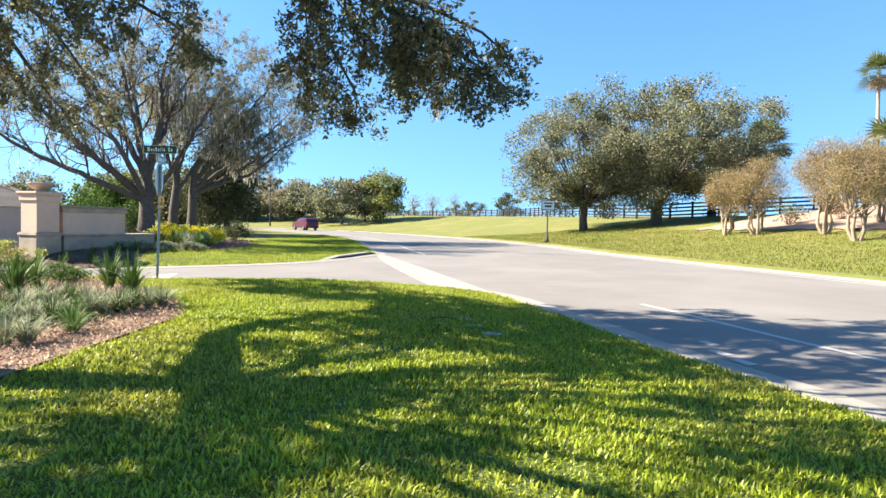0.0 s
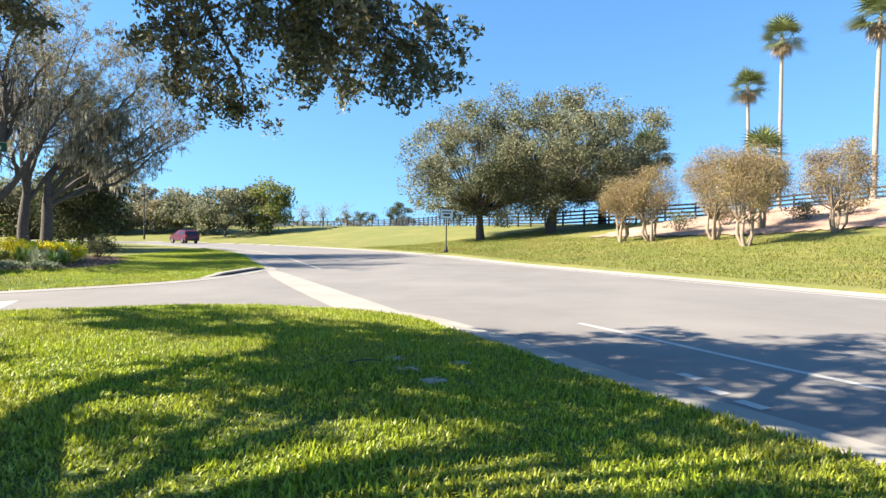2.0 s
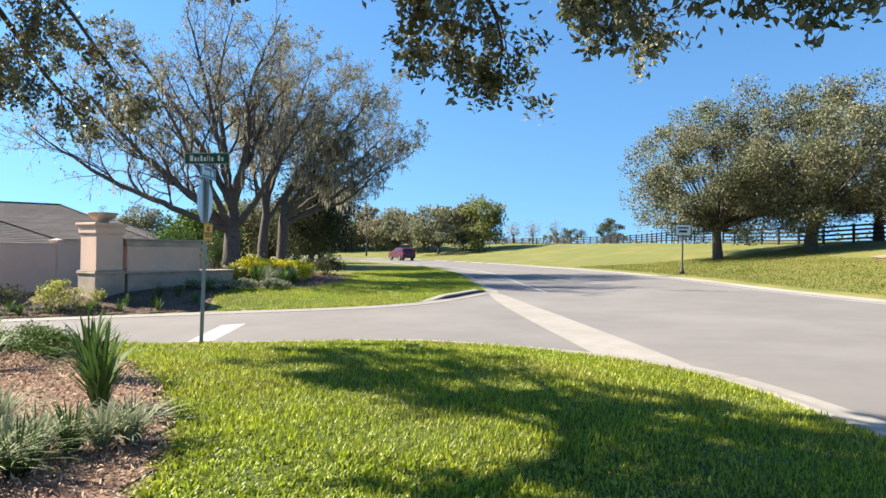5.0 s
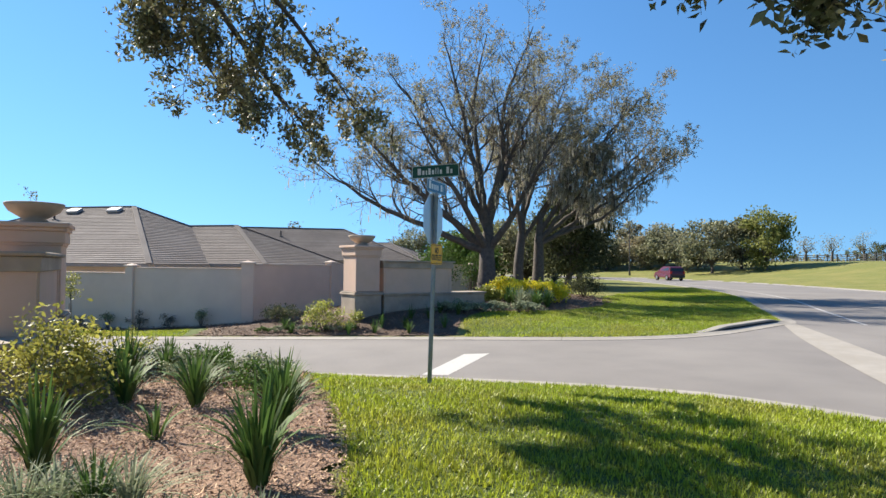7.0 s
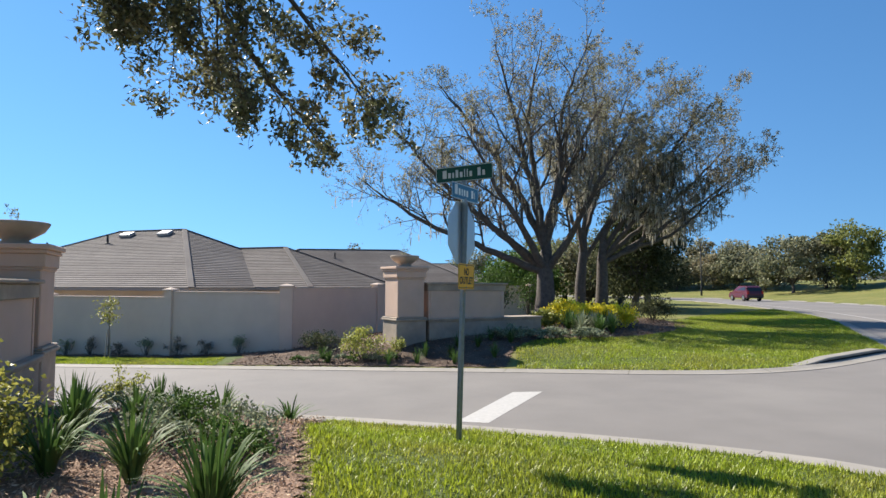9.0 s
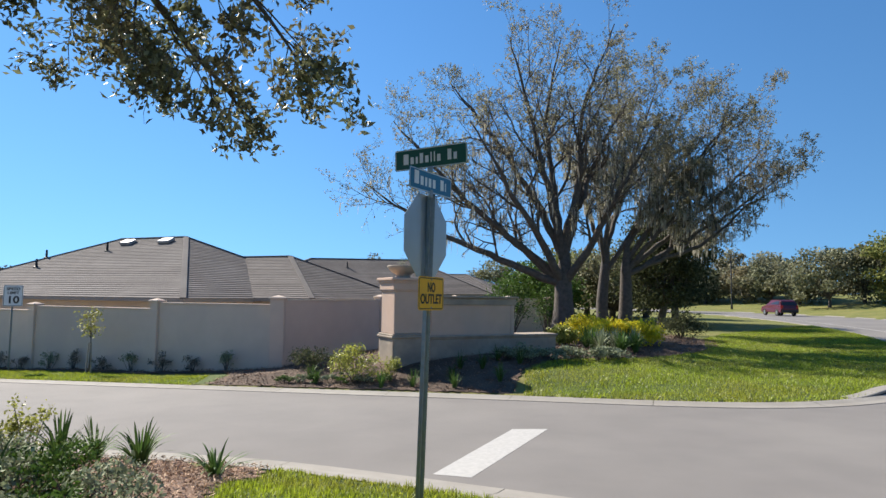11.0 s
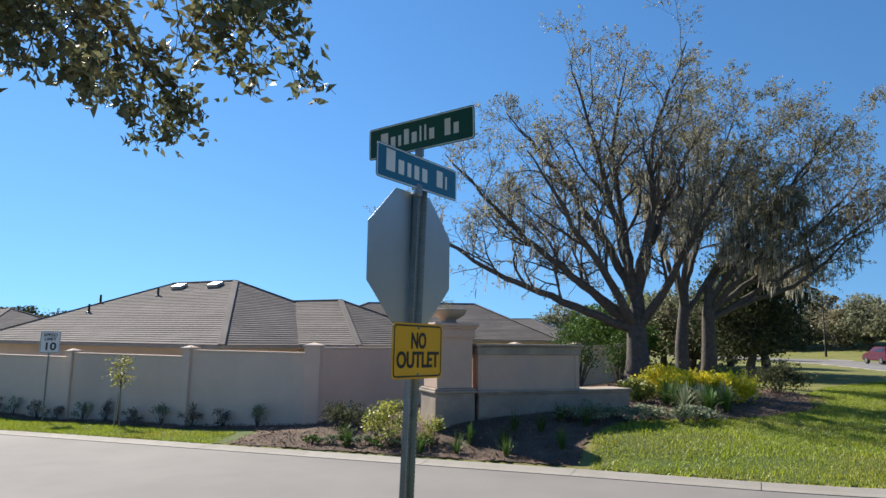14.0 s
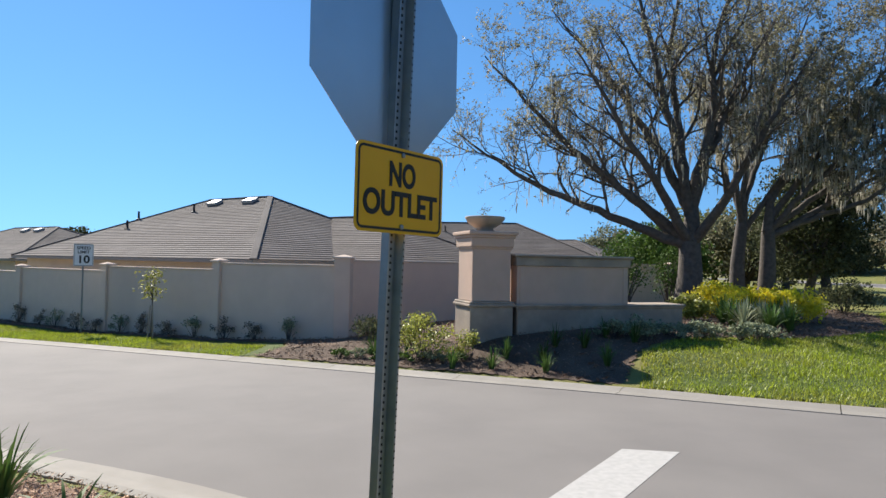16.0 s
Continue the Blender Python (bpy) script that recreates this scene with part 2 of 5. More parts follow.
def smooth_line(points, step=0.5):
    """A curve through the points, resampled at about that step."""
    p = np.asarray(points, float)
    q = np.vstack((2 * p[0] - p[1], p, 2 * p[-1] - p[-2]))
    out = []
    for i in range(1, len(q) - 2):
        a, b, c, d = q[i - 1], q[i], q[i + 1], q[i + 2]
        n = max(1, int(np.linalg.norm(c - b) / step))
        for u in np.arange(n) / n:
            out.append(0.5 * (2 * b + (c - a) * u + (2 * a - 5 * b + 4 * c - d) * u ** 2 + (3 * b - a - 3 * c + d) * u ** 3))
    out.append(p[-1])
    return np.array(out)


def beside(line, d):
    """The line moved d to its left."""
    t = np.gradient(line, axis=0)
    t /= np.linalg.norm(t, axis=1)[:, None]
    return line + d * np.stack((-t[:, 1], t[:, 0]), 1)


def away(x, y, line):
    """Distance to a polyline, for arrays of places."""
    best = np.full(np.shape(x), 1e9)
    for (ax, ay), (bx, by) in zip(line[:-1], line[1:]):
        ex, ey = bx - ax, by - ay
        u = np.clip(((x - ax) * ex + (y - ay) * ey) / (ex * ex + ey * ey + 1e-9), 0, 1)
        best = np.minimum(best, np.hypot(x - ax - u * ex, y - ay - u * ey))
    return best


def inside(x, y, poly):
    hit = np.zeros(np.shape(x), bool)
    for (ax, ay), (bx, by) in zip(poly, np.roll(poly, -1, axis=0)):
        cross = (ay > y) != (by > y)
        hit ^= cross & (x < (bx - ax) * (y - ay) / (by - ay + 1e-12) + ax)
    return hit


def sstep(a, b, v):
    u = np.clip((v - a) / (b - a), 0, 1)
    return u * u * (3 - 2 * u)


# ---- the plan: edges of road and lane ----
ROAD_R = smooth_line([(36, -120), (22, -40), (18.8, -6), (16.2, 5), (13.75, 15.9), (12.0, 23.3), (10.7, 28.2), (8.75, 35), (6.7, 44.5), (1.6, 59.5), (-8.0, 80), (-19, 96), (-34, 107), (-62, 118), (-132, 134), (-300, 160)], 1.0)
ROAD_L = smooth_line([(22, -120), (10.2, -40), (5.9, -6), (3.45, 5), (2.95, 6.8), (2.5, 8.4), (1.95, 10.9), (1.3, 13.6)], 0.5)
CORNER = smooth_line([(1.3, 13.6), (0.75, 15.0), (-0.35, 16.1), (-2.2, 16.85), (-4.2, 17.1), (-6.0, 16.95), (-7.4, 16.7), (-9.0, 16.4), (-10.4, 16.05), (-11.6, 15.6), (-12.7, 15.1), (-16, 13.5), (-22, 10.3), (-32, 5), (-60, -10)], 0.4)
LANE_F = smooth_line([(-60, 3), (-35, 14.8), (-27.3, 17.9), (-22.5, 19.6), (-18.6, 20.95), (-15, 22.2), (-11.4, 23.45), (-7.9, 24.6), (-6.2, 25.5), (-5.2, 26.7), (-4.6, 28.2), (-4.1, 29.8), (-3.5, 31.6)], 0.4)
ROAD_FAR_L = smooth_line([(-3.5, 31.6), (-4.9, 38), (-6.7, 46), (-10.5, 56), (-17, 70), (-26, 84), (-40, 95), (-66, 106), (-134, 122), (-300, 148)], 1.0)
VALLEY_L = smooth_line([(-3.5, 31.6), (-2.75, 27), (-1.65, 21.9), (-0.31, 16.15)], 0.5)
VALLEY_R = smooth_line([(-3.2, 31.8), (-1.75, 26.6), (-0.4, 21.5), (0.75, 16.7), (1.3, 13.6)], 0.5)
BED_EDGE = smooth_line([(-3.2, -12), (-3.5, 2), (-3.66, 5.3), (-3.66, 7.1), (-3.62, 8.4), (-3.9, 9.6), (-4.65, 10.9), (-5.85, 12.3), (-7.3, 13.6), (-8.9, 14.9), (-9.9, 16.2)], 0.4)
ROAD_POLY = np.vstack((ROAD_R, ROAD_FAR_L[::-1], VALLEY_R, ROAD_L[::-1]))
LANE_POLY = np.vstack((CORNER, LANE_F, VALLEY_R))
ISLAND_EDGE = np.vstack((LANE_F, ROAD_FAR_L[1:]))
NEAR_EDGE = np.vstack((ROAD_L, CORNER[1:]))


def rz(x, y):
    """Height of the road's and the lane's surface."""
    drop = 0.035 * np.clip(-x - 3.5 - 0.3 * np.maximum(0, y - 31), 0, 28) * (1 - sstep(36, 62, y))
    return 0.3 * sstep(20, 60, y) + 0.012 * np.clip(x, 0, 14) * (1 - sstep(40, 62, y)) - 0.05 * (1 - sstep(0, 3, x)) * (1 - sstep(32, 50, y)) - drop


def gz(x, y):
    """Height of the ground."""
    x, y = np.asarray(x, float), np.asarray(y, float)
    r = rz(x, y)
    on_road = inside(x, y, ROAD_POLY) | inside(x, y, LANE_POLY)
    dr, df, dn = away(x, y, ROAD_R[::2]), away(x, y, ISLAND_EDGE[::2]), away(x, y, NEAR_EDGE[::2])
    edge = np.minimum(dr, np.minimum(df, dn))
    right = ~on_road & (dr < df) & (dr < dn)
    near = ~on_road & ~right & (dn <= df) & (y < 40)
    top = 2.7 + 1.7 * (1 - sstep(34, 56, y))
    bank = 0.05 + 0.05 * dr + 0.0045 * dr ** 2
    bank = top - np.logaddexp(0, (top - bank) * 2.2) / 2.2 + 0.05
    lawn = (0.13 - r) * sstep(0.1, 2.6, dn) + 0.05
    mound = 0.72 * np.exp(-((x + 16) ** 2 + (y - 27.5) ** 2) / 26) * sstep(0.1, 2.2, df) + 0.6 * np.exp(-((x + 17) ** 2 + (y - 37) ** 2) / 40)
    swell = 0.02 * np.sin(x * 0.9 + 1) * np.sin(y * 0.7) * sstep(0.3, 2, edge)
    z = r + np.where(on_road, -0.14 * sstep(0.05, 0.35, edge) + 0.02, np.where(right, bank, np.where(near, lawn, mound + 0.05))) + swell
    return z


def gz1(x, y):
    return float(gz(np.array([x]), np.array([y]))[0])


# ---- ground and roads ----
def axis(lo, hi, fine_lo, fine_hi, step, grow=1.16):
    a = list(np.arange(fine_lo, fine_hi + step / 2, step))
    s, v = step, fine_hi
    while v < hi:
        s *= grow
        v += s
        a.append(v)
    s, v = step, fine_lo
    while v > lo:
        s *= grow
        v -= s
        a.insert(0, v)
    return np.array(a)


def build_ground():
    xs, ys = axis(-2600, 2600, -34, 20, 0.34), axis(-1200, 3200, -4, 56, 0.34)
    gx, gy = np.meshgrid(xs, ys)
    z = gz(gx.ravel(), gy.ravel())
    v = np.stack((gx.ravel(), gy.ravel(), z), 1)
    nx, ny = len(xs), len(ys)
    i = (np.arange(ny - 1)[:, None] * nx + np.arange(nx - 1)[None]).ravel()
    f = np.stack((i, i + 1, i + nx + 1, i + nx), 1)
    ob = obj("ground", mesh_of("ground", v, f), M["soil"], smooth=True)
    tagged(ob, "mown green lawn running out to the horizon", "lawn", kind="structure")


def ribbon(name, left, right, mat, lift=0.0, cols=2, parent=None, label="", zf=rz):
    """A sheet between two lines of the same length that follows the road's surface."""
    n = len(left)
    u = np.linspace(0, 1, cols)
    p = left[:, None] * (1 - u[None, :, None]) + right[:, None] * u[None, :, None]
    x, y = p[..., 0].ravel(), p[..., 1].ravel()
    v = np.stack((x, y, zf(x, y) + lift), 1)
    i = (np.arange(n - 1)[:, None] * cols + np.arange(cols - 1)[None]).ravel()
    f = np.stack((i, i + cols, i + cols + 1, i + 1), 1)
    return obj(name, mesh_of(name, v, f), mat, parent, label)


def resample(line, n):
    s = np.concatenate(([0], np.cumsum(np.linalg.norm(np.diff(line, axis=0), axis=1))))
    t = np.linspace(0, s[-1], n)
    return np.stack((np.interp(t, s, line[:, 0]), np.interp(t, s, line[:, 1])), 1)


def build_roads():
    inner_r = resample(beside(ROAD_R, 0.25), 420)
    inner_l = resample(np.vstack((beside(ROAD_L, -0.2), beside(VALLEY_R[::-1], 0.35)[2:-2], beside(ROAD_FAR_L, -0.2))), 420)
    tagged(ribbon("road", inner_l, inner_r, M["asphalt"], cols=10), "pale grey sunlit asphalt road curving away", "road", kind="structure")
    near = resample(beside(CORNER[3:], -0.25), 160)
    far = resample(beside(LANE_F, -0.25)[::-1], 160)
    # the mouth of the lane closes on the valley gutter
    tagged(ribbon("lane_road", near, far, M["asphalt"], lift=0.003, cols=10), "grey asphalt side lane with a worn surface", "lane", kind="structure")
    gutter_l, gutter_r = resample(VALLEY_L, 20), resample(VALLEY_R, 20)
    g = tagged(ribbon("valley_gutter", gutter_l, gutter_r, M["concrete"], lift=0.012, cols=3), "pale concrete valley gutter across the lane mouth", "gutter", kind="structure")
    # kerbs, cast in lengths with open joints
    profile = ((0.0, -0.12), (0.0, 0.045), (0.10, 0.055), (0.30, 0.022), (0.52, 0.014), (0.52, -0.06))
    for name, line, side, a, b in (("kerb_near", NEAR_EDGE, -1, -30, 60), ("kerb_far", ISLAND_EDGE, -1, -60, 140), ("kerb_right", ROAD_R, 1, -60, 140)):
        k = tagged(new(name), "pale concrete kerb with gutter pan in cast lengths", "kerb", kind="structure")
        line = line[(line[:, 1] > a) & (line[:, 1] < b) & (line[:, 0] > -45)]
        s = np.concatenate(([0], np.cumsum(np.linalg.norm(np.diff(line, axis=0), axis=1))))
        cuts = np.arange(0, s[-1], 3.0)
        for c in cuts:
            t = np.linspace(c + 0.006, min(c + 2.994, s[-1]), 6)
            rows = [np.stack((np.interp(t, s, beside(line, side * o)[:, 0]), np.interp(t, s, beside(line, side * o)[:, 1])), 1) for o, h in profile]
            v = []
            for (o, h), row in zip(profile, rows):
                v += [(px, py, float(rz(px, py)) + h) for px, py in row]
            n = 6
            f = [(i * n + j, i * n + j + 1, (i + 1) * n + j + 1, (i + 1) * n + j) for i in range(len(profile) - 1) for j in range(n - 1)]
            if side < 0:
                f = [q[::-1] for q in f]
            obj("kerb_length", mesh_of("kerb_length", v, f), M["concrete"], k)


def marking(name, pts, label="", lift=0.006):
    bm = bmesh.new()
    bm.faces.new([bm.verts.new((x, y, float(rz(x, y)) + lift)) for x, y in pts])
    ob = part(name, bm, M["paint"])
    return tagged(ob, label or "white painted road marking", "road marking", kind="structure")


def build_markings():
    for x, y in ((3.58, 8.75), (3.46, 8.1), (3.5, 7.55)):
        marking("lane_dash", [(x - 0.07, y - 0.17), (x + 0.07, y - 0.13), (x + 0.0, y + 0.19), (x - 0.14, y + 0.15)], "short white painted dash on asphalt")
    marking("stop_bar", [(-9.13, 20.3), (-8.29, 17.3), (-7.82, 17.45), (-8.66, 20.64)], "broad white painted stop bar on the lane")
    l = beside(ROAD_L, -2.45)
    l = l[(l[:, 1] > -40) & (l[:, 1] < 13.4)]
    tagged(ribbon("lane_line", beside(l, 0.06), beside(l, -0.06), M["paint"], lift=0.004), "white painted edge line on asphalt", "road marking", kind="structure")
    l = beside(ROAD_FAR_L, -2.45)
    l = l[(l[:, 1] > 32) & (l[:, 1] < 120)]
    tagged(ribbon("lane_line_far", beside(l, 0.06), beside(l, -0.06), M["paint"], lift=0.004), "white painted edge line on asphalt", "road marking", kind="structure")
    l = beside(ROAD_R, 1.0)
    l = l[(l[:, 1] > -40) & (l[:, 1] < 120)]
    tagged(ribbon("lane_line_right", beside(l, 0.06), beside(l, -0.06), M["paint"], lift=0.004), "white painted edge line on asphalt", "road marking", kind="structure")


build_ground()
build_roads()
build_markings()


# ---- growth helpers ----
def ring_tubes(lines):
    """Tapered tubes round polylines given as (points, radii); returns vertices and quads."""
    vs, fs, base = [], [], 0
    for pts, rad in lines:
        p, rad = np.asarray(pts, float), np.asarray(rad, float)
        k = 9 if rad[0] > 0.12 else 6 if rad[0] > 0.035 else 4 if rad[0] > 0.012 else 3
        t = np.gradient(p, axis=0)
        t /= np.linalg.norm(t, axis=1)[:, None] + 1e-9
        ref = np.where(np.abs(t[:, 2:3]) < 0.9, np.array([[0, 0, 1.0]]), np.array([[1.0, 0, 0]]))
        a = np.cross(t, ref)
        a /= np.linalg.norm(a, axis=1)[:, None] + 1e-9
        b = np.cross(t, a)
        ang = np.arange(k) * 2 * np.pi / k
        v = p[:, None] + rad[:, None, None] * (np.cos(ang)[None, :, None] * a[:, None] + np.sin(ang)[None, :, None] * b[:, None])
        n = len(p)
        i, j = np.meshgrid(np.arange(n - 1), np.arange(k), indexing="ij")
        i, j = i.ravel(), j.ravel()
        j2 = (j + 1) % k
        fs.append(base + np.stack((i * k + j, i * k + j2, (i + 1) * k + j2, (i + 1) * k + j), 1))
        vs.append(v.reshape(-1, 3))
        base += n * k
    return np.vstack(vs), np.vstack(fs)


def leaf_cards(r, at, size, aspect=0.45, lean=None, fold=0.15):
    """One pointed, slightly folded leaf at each place; returns vertices and quads."""
    n = len(at)
    u = r.normal(size=(n, 3))
    if lean is not None:
        u = u * 0.7 + lean
    u /= np.linalg.norm(u, axis=1)[:, None]
    w = np.cross(u, r.normal(size=(n, 3)))
    w /= np.linalg.norm(w, axis=1)[:, None] + 1e-9
    nn = np.cross(u, w)
    s = size * r.uniform(0.65, 1.35, (n, 1))
    v = np.stack((at - u * s / 2, at + w * s * aspect / 2 + nn * s * fold, at + u * s / 2, at - w * s * aspect / 2 + nn * s * fold), 1).reshape(-1, 3)
    return v, np.arange(4 * n).reshape(-1, 4)


def strands(r, at, length, width):
    """Hanging tufts, each a long tapering strip with a bend."""
    n = len(at)
    a = r.uniform(0, 2 * np.pi, n)
    side = np.stack((np.cos(a), np.sin(a), np.zeros(n)), 1) * (width * r.uniform(0.5, 1.4, (n, 1)))
    ln = length * r.uniform(0.3, 1.3, (n, 1))
    down = np.array([[0, 0, -1.0]]) * ln
    sway = r.normal(size=(n, 3)) * 0.08 * ln
    p0, p1, p2 = at, at + down * 0.5 + sway, at + down + sway * 0.4
    v = np.stack((p0 - side * 0.6, p0 + side * 0.6, p1 + side, p1 - side, p2 + side * 0.15, p2 - side * 0.15), 1).reshape(-1, 3)
    i = np.arange(n)[:, None] * 6
    f = np.vstack((i + np.array([[0, 1, 2, 3]]), i + np.array([[3, 2, 4, 5]])))
    return v, f


def unit(v):
    v = np.asarray(v, float)
    return v / (np.linalg.norm(v) + 1e-9)


def grow(r, start, way, length, radius, level, spec, wood, tips):
    """Branches by recursion: wood gets (points, radii), tips the places of the last twigs."""
    n = max(3, int(length / spec["seg"][level]) + 1)
    p, d = [np.array(start, float)], unit(way)
    for i in range(n):
        d = unit(d + r.normal(size=3) * spec["wiggle"][level] + np.array([0, 0, spec["lift"][level]]))
        p.append(p[-1] + d * length / n)
    p = np.array(p)
    rad = radius * np.linspace(1, spec["taper"][level], n + 1)
    wood.append((p, rad))
    if level + 1 >= len(spec["seg"]):
        tips.append(p)
        return
    for c in range(spec["kids"][level]):
        f = spec["from"][level] + (1 - spec["from"][level]) * (c + r.uniform(0.2, 0.9)) / spec["kids"][level]
        i = min(int(f * n), n - 1)
        o = p[i] + (p[i + 1] - p[i]) * (f * n - i)
        t = unit(p[i + 1] - p[i])
        side = unit(np.cross(t, r.normal(size=3)))
        a = radians(spec["angle"][level] * r.uniform(0.7, 1.3))
        grow(r, o, t * math.cos(a) + side * math.sin(a), length * spec["ratio"][level] * r.uniform(0.7, 1.2) * (1.15 - 0.45 * f), max(rad[i] * 0.62, 0.004), level + 1, spec, wood, tips)


def tree_thing(name, at, label, category, group, wood, leaves, bark, leaf, moss=None, crown="crown"):
    """Wood and leaves in world places become a thing whose base is at that place."""
    base = thing(name, Matrix.Translation(at), label, category, group)
    o = np.array(at)
    for lines in wood if isinstance(wood[0], list) else [wood]:
        v, f = ring_tubes(lines)
        name = "stem" if isinstance(wood[0], list) else "trunk"
        obj(name, mesh_of(name, v - o, f), bark, base, smooth=True)
    v, f = leaves
    obj(crown, mesh_of(crown, v - o, f), leaf, base)
    if moss is not None:
        v, f = moss
        obj("hanging_moss", mesh_of("hanging_moss", v - o, f), M["moss"], base, "grey strands of Spanish moss")
    return base


def clump_points(r, centre, radii, n, low=-0.55, shell=0.55, full=2.0):
    """Clump centres in the outer part of an uneven ellipsoid, none under its underside."""
    out = []
    while len(out) < n:
        d = unit(r.normal(size=3))
        if full > 2 and len(out) % 3 == 0:
            d = unit((d[0], d[1], -abs(d[2]) * 0.8))
        if d[2] < low:
            continue
        k = r.uniform(shell, 1.0) * (0.9 + 0.16 * math.sin(3 * d[0] + 5 * d[1] + 4 * d[2] + centre[0]))
        if full > 2:
            k *= (1 + 0.12 * math.sin(7 * d[0] - 6 * d[2] + centre[1])) / float((np.abs(d) ** full).sum() ** (1 / full))
        out.append(np.array(centre) + d * np.array(radii) * k)
    return np.array(out)


def clump_tree(name, seed, at, height, radii, n, per, leaf_size, bark, leaf, label, category, group="", stems=1, trunk_r=0.25, clump=0.9, low=-0.5, lean=(0, 0), shell=0.5, aspect=0.55, fork=0.25, full=2.0):
    r = np.random.default_rng(seed)
    at = np.array((at[0], at[1], gz1(at[0], at[1]) - 0.05))
    centre = at + np.array((lean[0], lean[1], height - radii[2]))
    cl = clump_points(r, centre, radii, n, low, shell, full)
    wood = [[] for s in range(stems)]
    for s in range(stems):
        a = 2 * np.pi * s / stems + r.uniform(0, 1)
        off = np.array((math.cos(a), math.sin(a), 0)) * (trunk_r * 0.8 if stems > 1 else 0)
        head = at + np.array((lean[0] * 0.4, lean[1] * 0.4, (height - 2 * radii[2]) + fork * radii[2])) + off * (2.3 if stems > 1 else 0) + r.normal(size=3) * 0.1
        p = smooth_line([at + off, at + off * 1.6 + (head - at) * 0.45 + r.normal(size=3) * 0.06, head], 0.4)
        wood[s].append((p, trunk_r / (stems ** 0.5) * np.linspace(1.25, 0.75, len(p))))
        for c in cl[s::stems][: max(6, n // stems // 2)]:
            mid = head * 0.55 + c * 0.45 + r.normal(size=3) * 0.25
            q = smooth_line([head - (head - at) * r.uniform(0, 0.12), mid, c], 0.5)
            wood[s].append((q, trunk_r / (stems ** 0.5) * np.linspace(0.24 if full > 2 else 0.42, 0.05, len(q))))
    places = np.vstack([c + np.clip(r.normal(size=(int(per * r.uniform(0.6, 1.4)), 3)), -1.7, 1.7) * clump * np.array((1, 1, 0.7)) * r.uniform(0.6, 1.2) for c in cl])
    return tree_thing(name, at, label, category, group, wood if stems > 1 else wood[0], leaf_cards(r, places, leaf_size, aspect), bark, leaf)


# ---- perimeter wall and houses ----
WALL_POSTS = [(-47.5, 14.3, 0.98), (-41.7, 16.3, 1.15), (-36.0, 18.25, 1.31), (-30.37, 20.12, 1.47), (-24.65, 21.95, 1.68), (-20.19, 23.64, 1.83), (-20.9, 28.9, 1.9), (-21.7, 34.5, 1.92), (-22.6, 40.3, 1.95), (-23.5, 46, 1.95)]


def build_wall():
    wall = tagged(new("boundary_wall"), "tan stucco boundary wall with capped posts, stepping down", "wall", kind="structure")
    for i, (x, y, z) in enumerate(WALL_POSTS):
        g = gz1(x, y) - 0.35
        turn = pose(x, y, 0, 0, 0, 17 if i < 5 else 45 if i == 5 else 97)
        w = 0.34 if i != 5 else 0.44
        bm = block(bmesh.new(), (w, w, z - 0.05 - g), (0, 0, (z - 0.05 + g) / 2), 0.012)
        part("wall_post", bm, M["stucco"], wall, at=turn)
        bm = bmesh.new()
        block(bm, (w + 0.09, w + 0.09, 0.06), (0, 0, z - 0.03), 0.012)
        top = bmesh.ops.create_cone(bm, cap_ends=True, segments=4, radius1=(w + 0.06) * 0.7, radius2=0.02, depth=0.07, matrix=pose(0, 0, z + 0.03, 0, 0, 45))
        part("post_cap", bm, M["stucco"], wall, at=turn)
    for (ax, ay, az), (bx, by, bz) in zip(WALL_POSTS, WALL_POSTS[1:]):
        top = min(az, bz) - 0.07
        g = min(gz1(ax, ay), gz1(bx, by)) - 0.4
        ln = math.hypot(bx - ax, by - ay)
        m = pose((ax + bx) / 2, (ay + by) / 2, 0, 0, 0, math.degrees(math.atan2(by - ay, bx - ax)))
        part("wall_panel", block(bmesh.new(), (ln - 0.3, 0.15, top - 0.05 - g), (0, 0, (top - 0.05 + g) / 2), 0.005), M["stucco"], wall, at=m)
        part("coping", block(bmesh.new(), (ln - 0.33, 0.22, 0.05), (0, 0, top - 0.025), 0.01), M["stucco"], wall, at=m)


